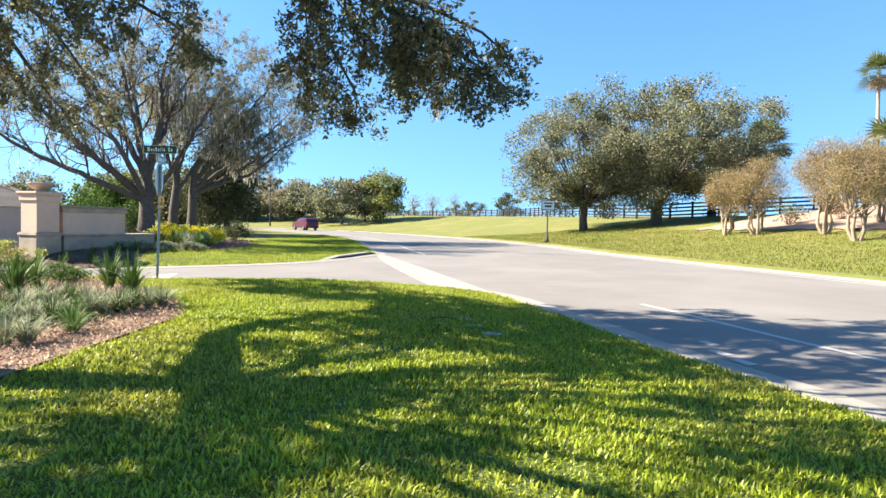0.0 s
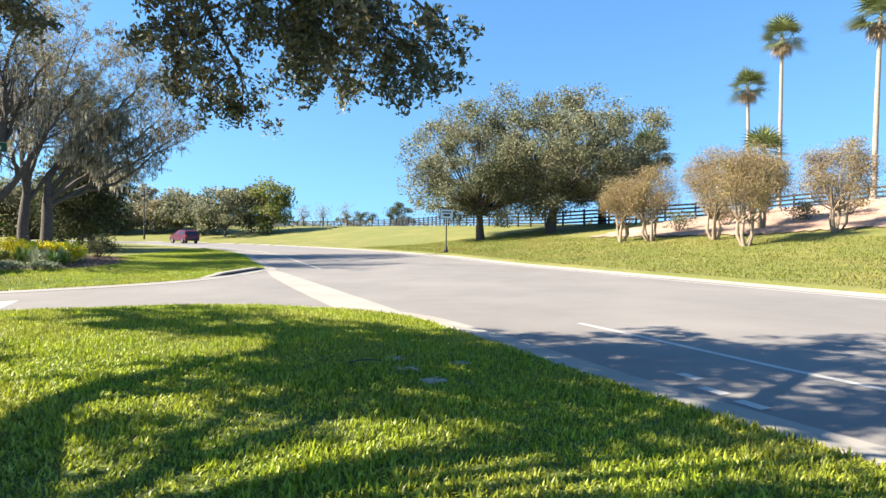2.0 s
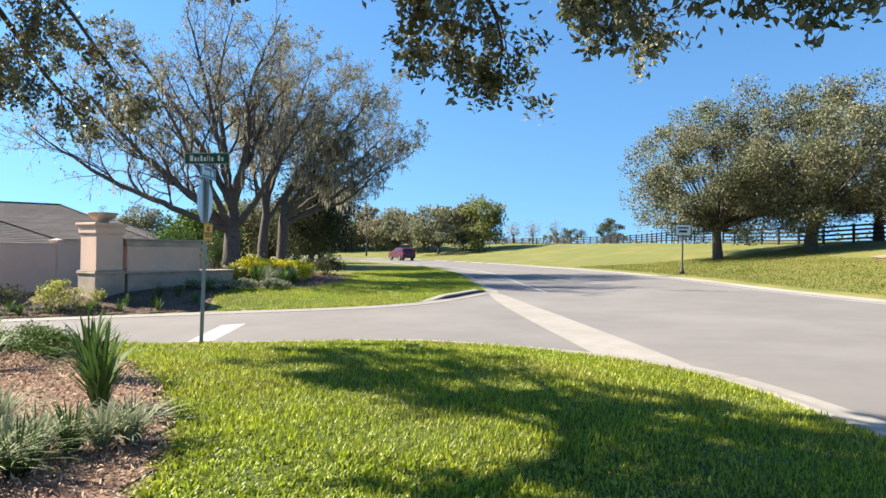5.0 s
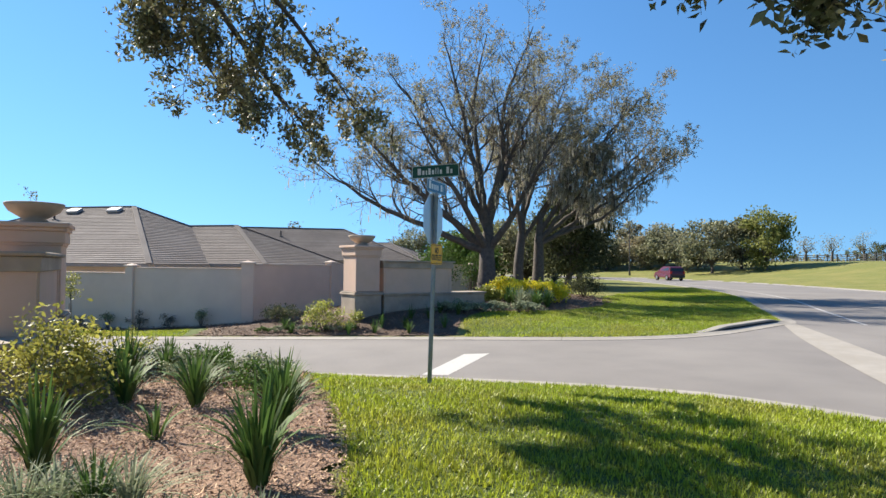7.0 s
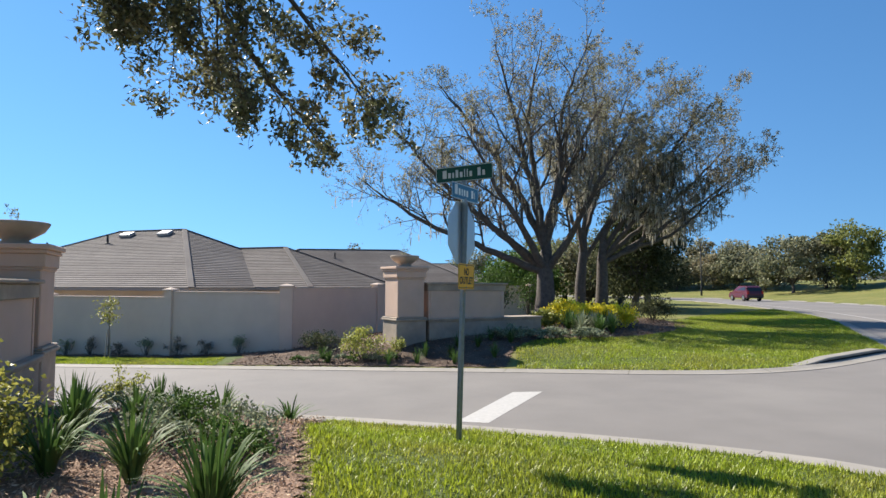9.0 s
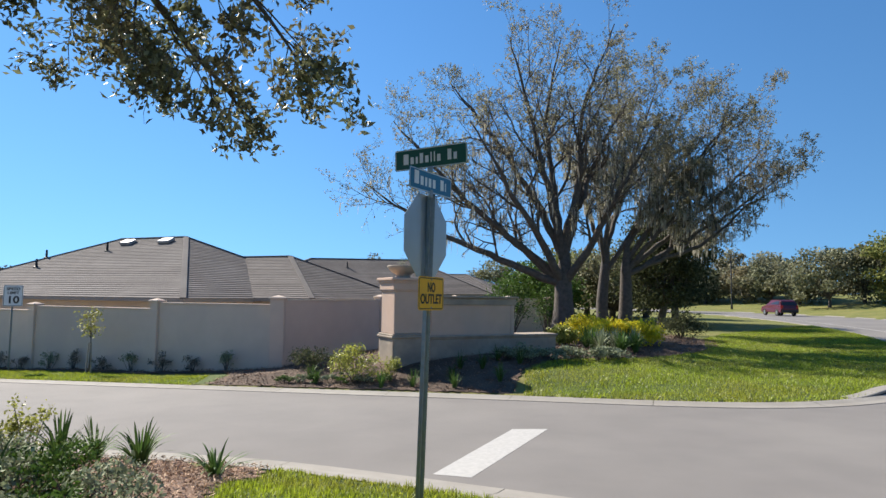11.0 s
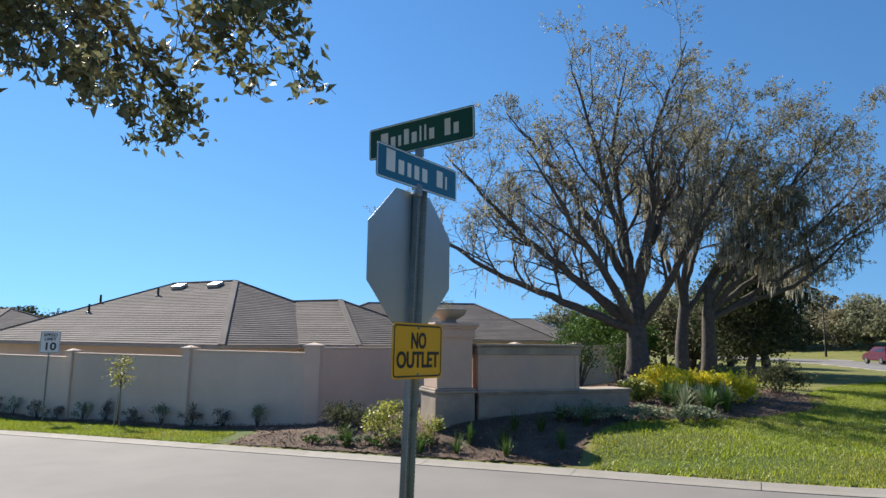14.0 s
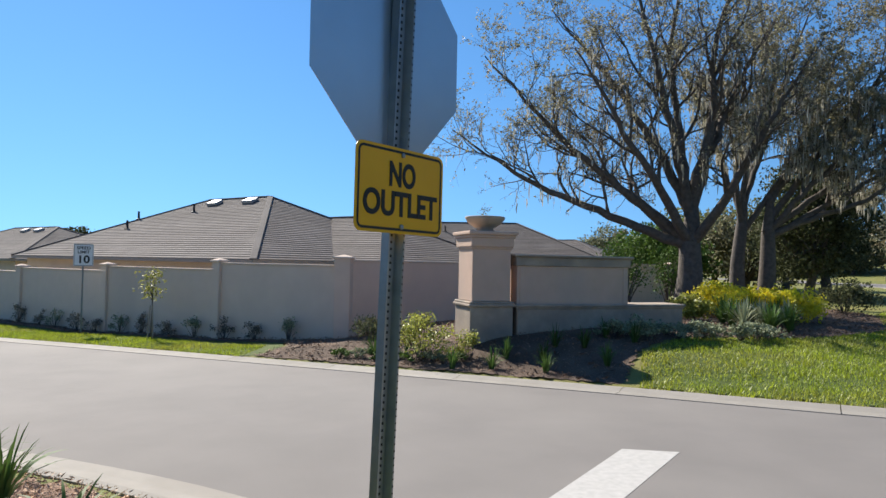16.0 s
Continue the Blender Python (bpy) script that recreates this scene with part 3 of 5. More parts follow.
def build_house(a, b, run, eave, label, vents=()):
    """A hip-roofed house: ridge from a to b, eaves that far out and at that height."""
    a, b = np.array(a, float), np.array(b, float)
    u = unit(b - a)
    w = np.array((-u[1], u[0], 0.0))
    ground = min(gz1(a[0], a[1]), -0.3) - 0.3
    house = thing("house", Matrix.Identity(4), label, "house")
    e = lambda p, du, dw: np.array((*(p + u * du + w * dw)[:2], eave))
    c = [e(a, -run, run), e(b, run, run), e(b, run, -run), e(a, -run, -run)]
    bm = bmesh.new()
    mid = (a + b) / 2
    ln = np.linalg.norm(b[:2] - a[:2])
    block(bm, (ln + 2 * run - 1.0, 2 * run - 1.0, eave - 0.02 - ground), pose(mid[0], mid[1], (eave - 0.02 + ground) / 2, 0, 0, math.degrees(math.atan2(u[1], u[0]))))
    part("wall", bm, M["stucco"], house, "tan stucco walls")
    vs, fs = [], []
    def slope(e0, e1, t0, t1):
        up = (t0 + t1) / 2 - (e0 + e1) / 2
        n = max(4, int(np.linalg.norm(up) / 0.2))
        nrm = unit(np.cross(e1 - e0, up))
        for k in range(n):
            f0, f1 = k / n, (k + 1) / n
            p0, p1, p2, p3 = e0 + (t0 - e0) * f0, e1 + (t1 - e1) * f0, e1 + (t1 - e1) * f1, e0 + (t0 - e0) * f1
            i = len(vs)
            vs.extend((p0 + nrm * 0.024, p1 + nrm * 0.024, p2 + nrm * 0.004, p3 + nrm * 0.004, p0 - nrm * 0.002, p1 - nrm * 0.002))
            fs.extend(((i, i + 1, i + 2, i + 3), (i + 4, i + 5, i + 1, i)))
    for e0, e1, t0, t1 in ((c[0], c[1], a, b), (c[2], c[3], b, a), (c[1], c[2], b, b + 1e-4), (c[3], c[0], a, a + 1e-4)):
        slope(e1, e0, t1, t0) if np.cross(e1 - e0, (t0 + t1) / 2 - (e0 + e1) / 2)[2] < 0 else slope(e0, e1, t0, t1)
    roof = obj("roof", mesh_of("roof", vs, fs), M["shingle"], house, "grey-brown shingle hip roof")
    tagged(roof, kind="stuff")
    bm = bmesh.new()
    for p, q in ((a, b), (a, c[0]), (a, c[3]), (b, c[1]), (b, c[2])):
        d = q - p
        m = Matrix.Translation((p + q) / 2 + np.array((0, 0, 0.015))) @ Vector(d).to_track_quat("X", "Z").to_matrix().to_4x4()
        block(bm, (np.linalg.norm(d), 0.26, 0.05), m, 0.015)
    part("ridge_cap", bm, M["shingle"], roof)
    bm = bmesh.new()
    for p, q in zip(c, c[1:] + c[:1]):
        d = q - p
        block(bm, (np.linalg.norm(d), 0.03, 0.13), Matrix.Translation((p + q) / 2 - np.array((0, 0, 0.07))) @ Vector(d).to_track_quat("X", "Z").to_matrix().to_4x4())
    part("fascia", bm, M["fascia"], house, "grey-tan fascia board")
    pitch = math.atan2(a[2] - eave, run)
    yaw = math.degrees(math.atan2(w[1], w[0])) + 90
    for kind, along, down in vents:
        p = a + u * along + w * down
        p[2] = a[2] - math.tan(pitch) * down
        bm = bmesh.new()
        if kind == "box":
            block(bm, (0.75, 0.5, 0.16), (0, 0, 0.1), 0.03)
            block(bm, (0.62, 0.42, 0.1), (0, 0, 0.02))
            part("roof_vent", bm, M["vent_white"], roof, "low pale metal ridge vent", at=pose(*p, math.degrees(pitch), 0, yaw))
        else:
            lathe(bm, ((0.14, -0.1), (0.13, 0.02), (0.06, 0.05), (0.05, 0.42), (0.03, 0.42)), 10)
            part("vent_pipe", bm, M["black_paint"], roof, "dark plumbing vent pipe", at=pose(*p))
    return house


# ---- entrance features ----
def entrance_pillar(at, turn, label):
    """Local x runs along the sign wall, local y to its face."""
    t = thing("entrance_pillar", pose(at[0], at[1], at[2], 0, 0, turn), label, "pillar", "entrance pillars")
    h = at[3] - at[2]
    part("base", block(bmesh.new(), (1.0, 1.0, 0.95), (0, 0, 0.27), 0.02), M["cast_stone"], t, "stained stone-coloured base")
    bm = bmesh.new()
    block(bm, (1.09, 1.09, 0.06), (0, 0, 0.73), 0.015)
    block(bm, (1.04, 1.04, 0.05), (0, 0, 0.785), 0.015)
    part("base_moulding", bm, M["cast_stone"], t)
    part("shaft", block(bmesh.new(), (0.9, 0.9, h - 1.1), (0, 0, 0.81 + (h - 1.1) / 2), 0.015), M["sign_stucco"], t, "pink-tan stucco shaft")
    bm = bmesh.new()
    block(bm, (0.95, 0.95, 0.05), (0, 0, h - 0.36), 0.012)
    block(bm, (1.0, 1.0, 0.2), (0, 0, h - 0.24), 0.012)
    block(bm, (1.06, 1.06, 0.06), (0, 0, h - 0.11), 0.012)
    block(bm, (1.14, 1.14, 0.08), (0, 0, h - 0.04), 0.015)
    part("capital", bm, M["sign_stucco"], t, "stepped stucco capital")
    return t


def planter_bowl(at, label):
    t = thing("planter_bowl", pose(*at), label, "planter", "planter bowls")
    bm = lathe(bmesh.new(), ((0.2, 0.0), (0.22, 0.04), (0.17, 0.07), (0.27, 0.13), (0.38, 0.2), (0.44, 0.29), (0.455, 0.33), (0.44, 0.345), (0.41, 0.33), (0.36, 0.25), (0.1, 0.21)), 32)
    part("bowl", bm, M["cast_stone"], t, "tan cast-stone bowl", smooth=True)
    r = np.random.default_rng(int(abs(at[0]) * 10))
    wood, tips = [], []
    for k in range(3):
        p = smooth_line([(0.03 * k, 0, 0.22), (r.normal() * 0.06, r.normal() * 0.06, 0.4), (r.normal() * 0.1, r.normal() * 0.1, 0.5 + 0.06 * k)], 0.05)
        wood.append((p, np.linspace(0.005, 0.002, len(p))))
        tips.append(p[len(p) // 2:])
    v, f = ring_tubes(wood)
    st = obj("sprig", mesh_of("sprig", v, f), M["bark"], t, "thin dry sprig growing in the bowl")
    q = np.vstack(tips).repeat(4, 0)
    v, f = leaf_cards(r, q + r.normal(size=q.shape) * 0.04, 0.05)
    obj("sprig_foliage", mesh_of("sprig_foliage", v, f), M["silver_leaf"], st)
    return t


def sign_wall(at, turn, length, plinth, label, top=1.72):
    """A sign wall beside a pillar: local x along it from the pillar, local y to its face."""
    t = thing("sign_wall", pose(at[0], at[1], at[2], 0, 0, turn), label, "sign wall", "sign walls")
    x0 = 0.6
    bm = bmesh.new()
    block(bm, (plinth - x0, 0.72, 0.95), ((plinth + x0) / 2, 0.14, 0.2), 0.02)
    part("plinth", bm, M["cast_stone"], t, "weathered grey-tan plinth")
    bm = bmesh.new()
    block(bm, (plinth - x0 + 0.1, 0.82, 0.06), ((plinth + x0) / 2, 0.14, 0.7), 0.015)
    block(bm, (plinth - x0 + 0.04, 0.76, 0.05), ((plinth + x0) / 2, 0.14, 0.648), 0.012)
    part("plinth_moulding", bm, M["cast_stone"], t)
    bm = block(bmesh.new(), (length, 0.54, top - 0.76), (x0 + 0.02 + length / 2, 0.15, 0.73 + (top - 0.79) / 2), 0.012)
    part("panel", bm, M["sign_stucco"], t, "pink-tan stucco panel")
    for side in (0.15 + 0.272, 0.15 - 0.272):
        bm = bmesh.new()
        for sx, sz, px, pz in ((0.08, top - 0.95, x0 + 0.12, 0), (0.08, top - 0.95, x0 - 0.08 + length, 0)):
            block(bm, (sx, 0.03, sz), (px, side, 0.73 + (top - 0.95) / 2), 0.006)
        part("pilaster", bm, M["sign_stucco"], t)
    bm = bmesh.new()
    block(bm, (length + 0.08, 0.62, 0.2), (x0 + 0.02 + length / 2, 0.15, top - 0.14), 0.012)
    block(bm, (length + 0.2, 0.74, 0.055), (x0 + 0.02 + length / 2, 0.15, top - 0.01), 0.015)
    part("coping", bm, M["cast_stone"], t, "grime-streaked stone coping")
    return t


# ---- signs ----
def text_mesh(body, size, width=None):
    cu = bpy.data.curves.new("text", "FONT")
    cu.body, cu.size, cu.align_x, cu.align_y, cu.extrude, cu.offset = body, size, "CENTER", "CENTER", 0.0015, size * 0.028
    ob = bpy.data.objects.new("text", cu)
    scene.collection.objects.link(ob)
    me = bpy.data.meshes.new_from_object(ob.evaluated_get(bpy.context.evaluated_depsgraph_get()))
    bpy.data.objects.remove(ob)
    if width:
        xs = [v.co.x for v in me.vertices]
        k = width / (max(xs) - min(xs))
        for v in me.vertices:
            v.co.x *= k
    return me


def plate(bm, w, h, d, corner, at=None):
    """A thin plate in local x and y with rounded corners."""
    pts = []
    for cx, cy, a0 in ((w / 2 - corner, h / 2 - corner, 0), (-w / 2 + corner, h / 2 - corner, 90), (-w / 2 + corner, -h / 2 + corner, 180), (w / 2 - corner, -h / 2 + corner, 270)):
        pts += [(cx + corner * math.cos(radians(a0 + i * 22.5)), cy + corner * math.sin(radians(a0 + i * 22.5))) for i in range(5)]
    lo = [bm.verts.new((x, y, -d / 2)) for x, y in pts]
    hi = [bm.verts.new((x, y, d / 2)) for x, y in pts]
    bm.faces.new(lo[::-1])
    bm.faces.new(hi)
    for i in range(len(pts)):
        j = (i + 1) % len(pts)
        bm.faces.new((lo[i], lo[j], hi[j], hi[i]))
    if at is not None:
        bmesh.ops.transform(bm, matrix=at, verts=lo + hi)
    return bm


def rim(bm, w, h, corner, t, z):
    """A flat printed border line just over a plate's face."""
    def loop(w, h, c):
        return [bm.verts.new((cx + c * math.cos(radians(a0 + i * 22.5)), cy + c * math.sin(radians(a0 + i * 22.5)), z))
                for cx, cy, a0 in ((w / 2 - c, h / 2 - c, 0), (-w / 2 + c, h / 2 - c, 90), (-w / 2 + c, -h / 2 + c, 180), (w / 2 - c, -h / 2 + c, 270)) for i in range(5)]
    a, b = loop(w, h, corner), loop(w - 2 * t, h - 2 * t, max(corner - t, 0.004))
    for i in range(len(a)):
        j = (i + 1) % len(a)
        bm.faces.new((a[i], a[j], b[j], b[i]))
    return bm


def upright(x, y, z, yaw):
    """A sign's frame: local x to the right as one reads it, y up, z out of its face, which looks to that yaw from +x."""
    return pose(x, y, z, 90, 0, yaw + 90)


def letter_bars(plate_part, widths, heights, x0, gap, z):
    """Upright bars in the rhythm of letters, each a part of its plate."""
    x = x0
    for w, h in zip(widths, heights):
        if h:
            part("lettering_bar", block(bmesh.new(), (w, h, 0.002), (x + w / 2, h / 2 - 0.045, z), 0.0), M["sign_white"], plate_part)
        x += w + gap


def u_post(t, height, name="post"):
    """A galvanised U-channel post with a row of punched holes; local z up, open side to +x."""
    bm = bmesh.new()
    s = [(-0.02, -0.042), (0.018, -0.042), (0.018, -0.034), (-0.012, -0.02), (-0.012, 0.02), (0.018, 0.034), (0.018, 0.042), (-0.02, 0.042), (-0.028, 0.022), (-0.028, -0.022)]
    lo, hi = [bm.verts.new((x, y, -0.4)) for x, y in s], [bm.verts.new((x, y, height)) for x, y in s]
    for i in range(len(s)):
        j = (i + 1) % len(s)
        bm.faces.new((lo[i], lo[j], hi[j], hi[i]))
    bm.faces.new(hi)
    bmesh.ops.recalc_face_normals(bm, faces=bm.faces)
    p = part(name, bm, M["galvanised"], t, "galvanised steel U-channel post")
    bm = bmesh.new()
    for k in range(int(height / 0.0254)):
        block(bm, (0.004, 0.007, 0.009), (-0.0105, 0.0, 0.03 + k * 0.0254))
        block(bm, (0.003, 0.005, 0.006), (0.0182, 0.038, 0.03 + k * 0.0254))
    tagged(part("perforation", bm, M["hole"], p), kind="stuff")
    return p


def build_street_sign():
    x, y = -7.04, 15.77
    z0 = gz1(x, y)
    t = thing("street_sign", pose(x, y, z0), "galvanised post with street name plates, stop sign back and yellow plate", "street sign")
    yaw = 10.5
    post = u_post(t, 2.93 - z0)
    post.matrix_basis = pose(-0.055, -0.06, 0, -1.05, 1.1, yaw)
    inv = Matrix.Translation((-x, -y, -z0))
    c, s = math.cos(radians(yaw)), math.sin(radians(yaw))
    # yellow plate on the road side
    m = inv @ upright(x + 0.03 * c, y + 0.03 * s - 0.035, 1.945, yaw) @ pose(0, 0, 0, 0, 0, -0.6)
    p = part("warning_plate", plate(bmesh.new(), 0.457, 0.305, 0.003, 0.03), M["sign_yellow"], t, "yellow plate with black lettering and border", at=m)
    part("border", rim(bmesh.new(), 0.437, 0.285, 0.024, 0.009, 0.0024), M["sign_black"], p)
    for body, dy, w in (("NO", 0.052, 0.135), ("OUTLET", -0.053, 0.385)):
        o = obj("lettering", text_mesh(body, 0.12, w), M["sign_black"], p)
        o.matrix_basis = pose(0, dy, 0.0025)
    for dy in (0.128, -0.128):
        part("bolt", lathe(bmesh.new(), ((0.009, 0), (0.009, 0.005), (0.005, 0.007)), 10), M["galvanised"], p, at=pose(0.0, dy, 0.0015))
    # stop sign, its bare back to the road
    bm = bmesh.new()
    pts = [(0.4125 * math.cos(radians(22.5 + 45 * i)), 0.4125 * math.sin(radians(22.5 + 45 * i))) for i in range(8)]
    lo, hi = [bm.verts.new((a, b, -0.0015)) for a, b in pts], [bm.verts.new((a, b, 0.0015)) for a, b in pts]
    bm.faces.new(lo[::-1]), bm.faces.new(hi)
    for i in range(8):
        bm.faces.new((lo[i], lo[(i + 1) % 8], hi[(i + 1) % 8], hi[i]))
    m = inv @ upright(x - 0.035 * c, y - 0.035 * s - 0.03, 2.475, yaw)
    p = part("stop_sign", bm, M["alu"], t, "octagonal stop sign seen from its bare aluminium back", at=m)
    bm = bmesh.new()
    bm.faces.new([bm.verts.new((a * 0.99, b * 0.99, -0.003)) for a, b in pts[::-1]])
    part("front_sheeting", bm, M["red_paint"], p)
    # street name plates: one along the lane, one across it
    bar_w = lambda n: [0.03 + 0.008 * ((i * 7) % 3 - 1) for i in range(n)]
    m = inv @ upright(x + 0.02 * c, y + 0.02 * s - 0.04, 2.965, yaw)
    p = part("blue_name_plate", plate(bmesh.new(), 0.76, 0.195, 0.003, 0.02), M["sign_blue"], t, "blue street name plate with white lettering bars", at=m)
    part("border", rim(bmesh.new(), 0.752, 0.187, 0.018, 0.007, 0.0022), M["sign_white"], p)
    letter_bars(p, [0.075, 0.05, 0.034, 0.045, 0.048, 0.036, 0.06, 0.016], [0.12, 0.08, 0.08, 0.08, 0.08, 0, 0.1, 0.08], -0.3, 0.03, 0.002)
    part("bracket", block(bmesh.new(), (0.05, 0.07, 0.03), (0, -0.1, -0.005), 0.006), M["galvanised"], p)
    yaw2 = -78.0
    m = inv @ upright(x - 0.03, y, 3.22, yaw2) @ pose(0, 0, 0, 0, 0, 1.5)
    p = part("green_name_plate", plate(bmesh.new(), 0.77, 0.2, 0.003, 0.02), M["sign_green"], t, "dark green street name plate with white lettering bars", at=m)
    part("border", rim(bmesh.new(), 0.762, 0.192, 0.018, 0.007, 0.0022), M["sign_white"], p)
    letter_bars(p, [0.055, 0.035, 0.022, 0.036, 0.036, 0.013, 0.013, 0.035, 0.03, 0.04, 0.034], [0.1, 0.066, 0.066, 0.095, 0.066, 0.095, 0.095, 0.066, 0, 0.1, 0.066], -0.29, 0.022, 0.002)
    part("bracket", block(bmesh.new(), (0.06, 0.06, 0.02), (0, -0.115, -0.002), 0.006), M["galvanised"], p)


def build_speed_sign():
    x, y = -30.0, 19.25
    z0 = gz1(x, y)
    t = thing("speed_limit_sign", pose(x, y, z0), "white speed limit sign on a thin steel post in the verge", "road sign")
    yaw = -8.0
    post = u_post(t, 2.1 - z0)
    post.matrix_basis = pose(0, 0, 0, 0, 0, yaw) @ Matrix.Diagonal((0.65, 0.65, 1, 1))
    m = Matrix.Translation((-x, -y, -z0)) @ upright(x + 0.04, y, 1.76, yaw)
    p = part("plate", plate(bmesh.new(), 0.61, 0.76, 0.004, 0.04), M["sign_white"], t, "white plate with black lettering", at=m)
    part("border", rim(bmesh.new(), 0.58, 0.73, 0.035, 0.014, 0.003), M["sign_black"], p)
    for body, size, dy, w in (("SPEED", 0.14, 0.24, 0.42), ("LIMIT", 0.14, 0.1, 0.36), ("10", 0.36, -0.16, 0.32)):
        o = obj("lettering", text_mesh(body, size, w), M["sign_black"], p)
        o.matrix_basis = pose(0, dy, 0.0035)


def build_far_sign():
    x, y = 7.2, 46.3
    t = thing("post_sign", pose(x, y, gz1(x, y)), "small framed sign on a black decorative post in the lawn", "road sign")
    part("post", lathe(bmesh.new(), ((0.16, -0.1), (0.16, 0.12), (0.11, 0.18), (0.09, 0.34), (0.055, 0.4), (0.045, 2.3), (0.045, 2.95), (0.06, 2.98), (0.05, 3.06), (0.01, 3.1)), 14), M["black_paint"], t, smooth=True)
    p = part("frame", plate(bmesh.new(), 0.98, 0.7, 0.05, 0.03), M["black_paint"], t, at=pose(0, -0.07, 2.68, 90, 0, 8))
    part("face", plate(bmesh.new(), 0.9, 0.62, 0.01, 0.02), M["alu"], p, "pale plate with unreadable lettering", at=pose(0, 0, 0.026))
    bm = bmesh.new()
    block(bm, (0.66, 0.09, 0.004), (0, 0.14, 0.033)), block(bm, (0.5, 0.14, 0.004), (0, -0.08, 0.033))
    part("lettering_bars", bm, M["sign_black"], p)


def build_street_lamp():
    x, y = -30.0, 108.5
    t = thing("street_lamp", pose(x, y, gz1(x, y)), "tall dark street lamp with a short arm beside the road", "street lamp")
    part("pole", lathe(bmesh.new(), ((0.16, -0.2), (0.15, 0.5), (0.1, 1.0), (0.075, 7.9), (0.02, 8.0)), 12), M["black_paint"], t, smooth=True)
    part("arm", block(bmesh.new(), (1.3, 0.08, 0.08), (-0.6, 0, 7.85), 0.02), M["black_paint"], t)
    part("lamp_head", block(bmesh.new(), (0.65, 0.3, 0.14), (-1.3, 0, 7.83), 0.04), M["black_paint"], t)


# ---- board fence ----
def build_fence():
    line = resample(smooth_line([(58, 22), (44, 38), (32, 50), (20.6, 61), (15.5, 84), (11.5, 111), (-4, 141), (-32, 162), (-75, 182)], 2), 92)
    fence = thing("board_fence", Matrix.Identity(4), "black four-board horse fence along the top of the bank", "fence")
    bm = block(bmesh.new(), (0.15, 0.15, 1.9), (0, 0, 0.55), 0.01)
    me = bpy.data.meshes.new("post")
    bm.to_mesh(me)
    bm.free()
    zs = gz(line[:, 0], line[:, 1])
    for i, (x, y) in enumerate(line):
        d = line[min(i + 1, len(line) - 1)] - line[max(i - 1, 0)]
        a = math.degrees(math.atan2(d[1], d[0]))
        o = obj("post", me, M["black_paint"], fence)
        o.matrix_basis = pose(x, y, zs[i], 0, 0, a)
        if i + 1 < len(line):
            p, q = Vector((x, y, zs[i])), Vector((*line[i + 1], zs[i + 1]))
            for h in (0.35, 0.68, 1.01, 1.34):
                v = q - p
                m = Matrix.Translation((p + q) / 2 + Vector((0, 0, h))) @ v.to_track_quat("X", "Z").to_matrix().to_4x4()
                part("rail", block(bmesh.new(), (v.length, 0.04, 0.15), m @ Matrix.Translation((0, -0.09, 0))), M["black_paint"], fence)


# ---- car ----
def build_car():
    x, y, a = -19.5, 88.0, 127.0
    z = float(rz(np.array([x]), np.array([y]))[0])
    car = thing("car", pose(x, y, z, 0, 0, a), "dark maroon estate car driving off along the road", "car")
    bm = bmesh.new()
    prof = [(-2.3, 0.35), (-2.35, 0.75), (-2.25, 1.05), (-1.95, 1.55), (-1.6, 1.7), (0.1, 1.68), (0.95, 1.12), (2.05, 0.98), (2.3, 0.7), (2.3, 0.35)]
    lo = [bm.verts.new((px, -0.92 + (0.14 if pz > 1.2 else 0), pz)) for px, pz in prof]
    hi = [bm.verts.new((px, 0.92 - (0.14 if pz > 1.2 else 0), pz)) for px, pz in prof]
    bm.faces.new(lo), bm.faces.new(hi[::-1])
    for i in range(len(prof)):
        j = (i + 1) % len(prof)
        bm.faces.new((lo[j], lo[i], hi[i], hi[j]))
    bmesh.ops.bevel(bm, geom=list(bm.edges), offset=0.05, segments=2, affect="EDGES")
    bmesh.ops.recalc_face_normals(bm, faces=bm.faces)
    part("body", bm, M["car_paint"], car, "glossy maroon bodywork")
    bm = bmesh.new()
    block(bm, (0.03, 1.35, 0.42), pose(-2.12, 0, 1.3, 0, 30, 0), 0.01)
    part("rear_window", bm, M["car_glass"], car)
    for sgn in (-1, 1):
        part("side_window", block(bmesh.new(), (2.1, 0.03, 0.36), pose(-0.7, sgn * 0.83, 1.38, sgn * 14, 0, 0), 0.01), M["car_glass"], car)
        part("tail_lamp", block(bmesh.new(), (0.06, 0.22, 0.35), (-2.3, sgn * 0.78, 0.95), 0.02), M["lamp_red"], car, "red tail lamp")
        for px in (-1.4, 1.4):
            w = part("wheel", lathe(bmesh.new(), ((0.2, -0.11), (0.34, -0.11), (0.36, -0.06), (0.36, 0.06), (0.34, 0.11), (0.2, 0.11)), 20), M["rubber"], car, at=pose(px, sgn * 0.84, 0.36, 90, 0, 0))
            part("rim", lathe(bmesh.new(), ((0.21, -0.115), (0.21, 0.115)), 14), M["galvanised"], w)
    part("bumper", block(bmesh.new(), (0.14, 1.7, 0.24), (-2.33, 0, 0.5), 0.04), M["black_paint"], car)


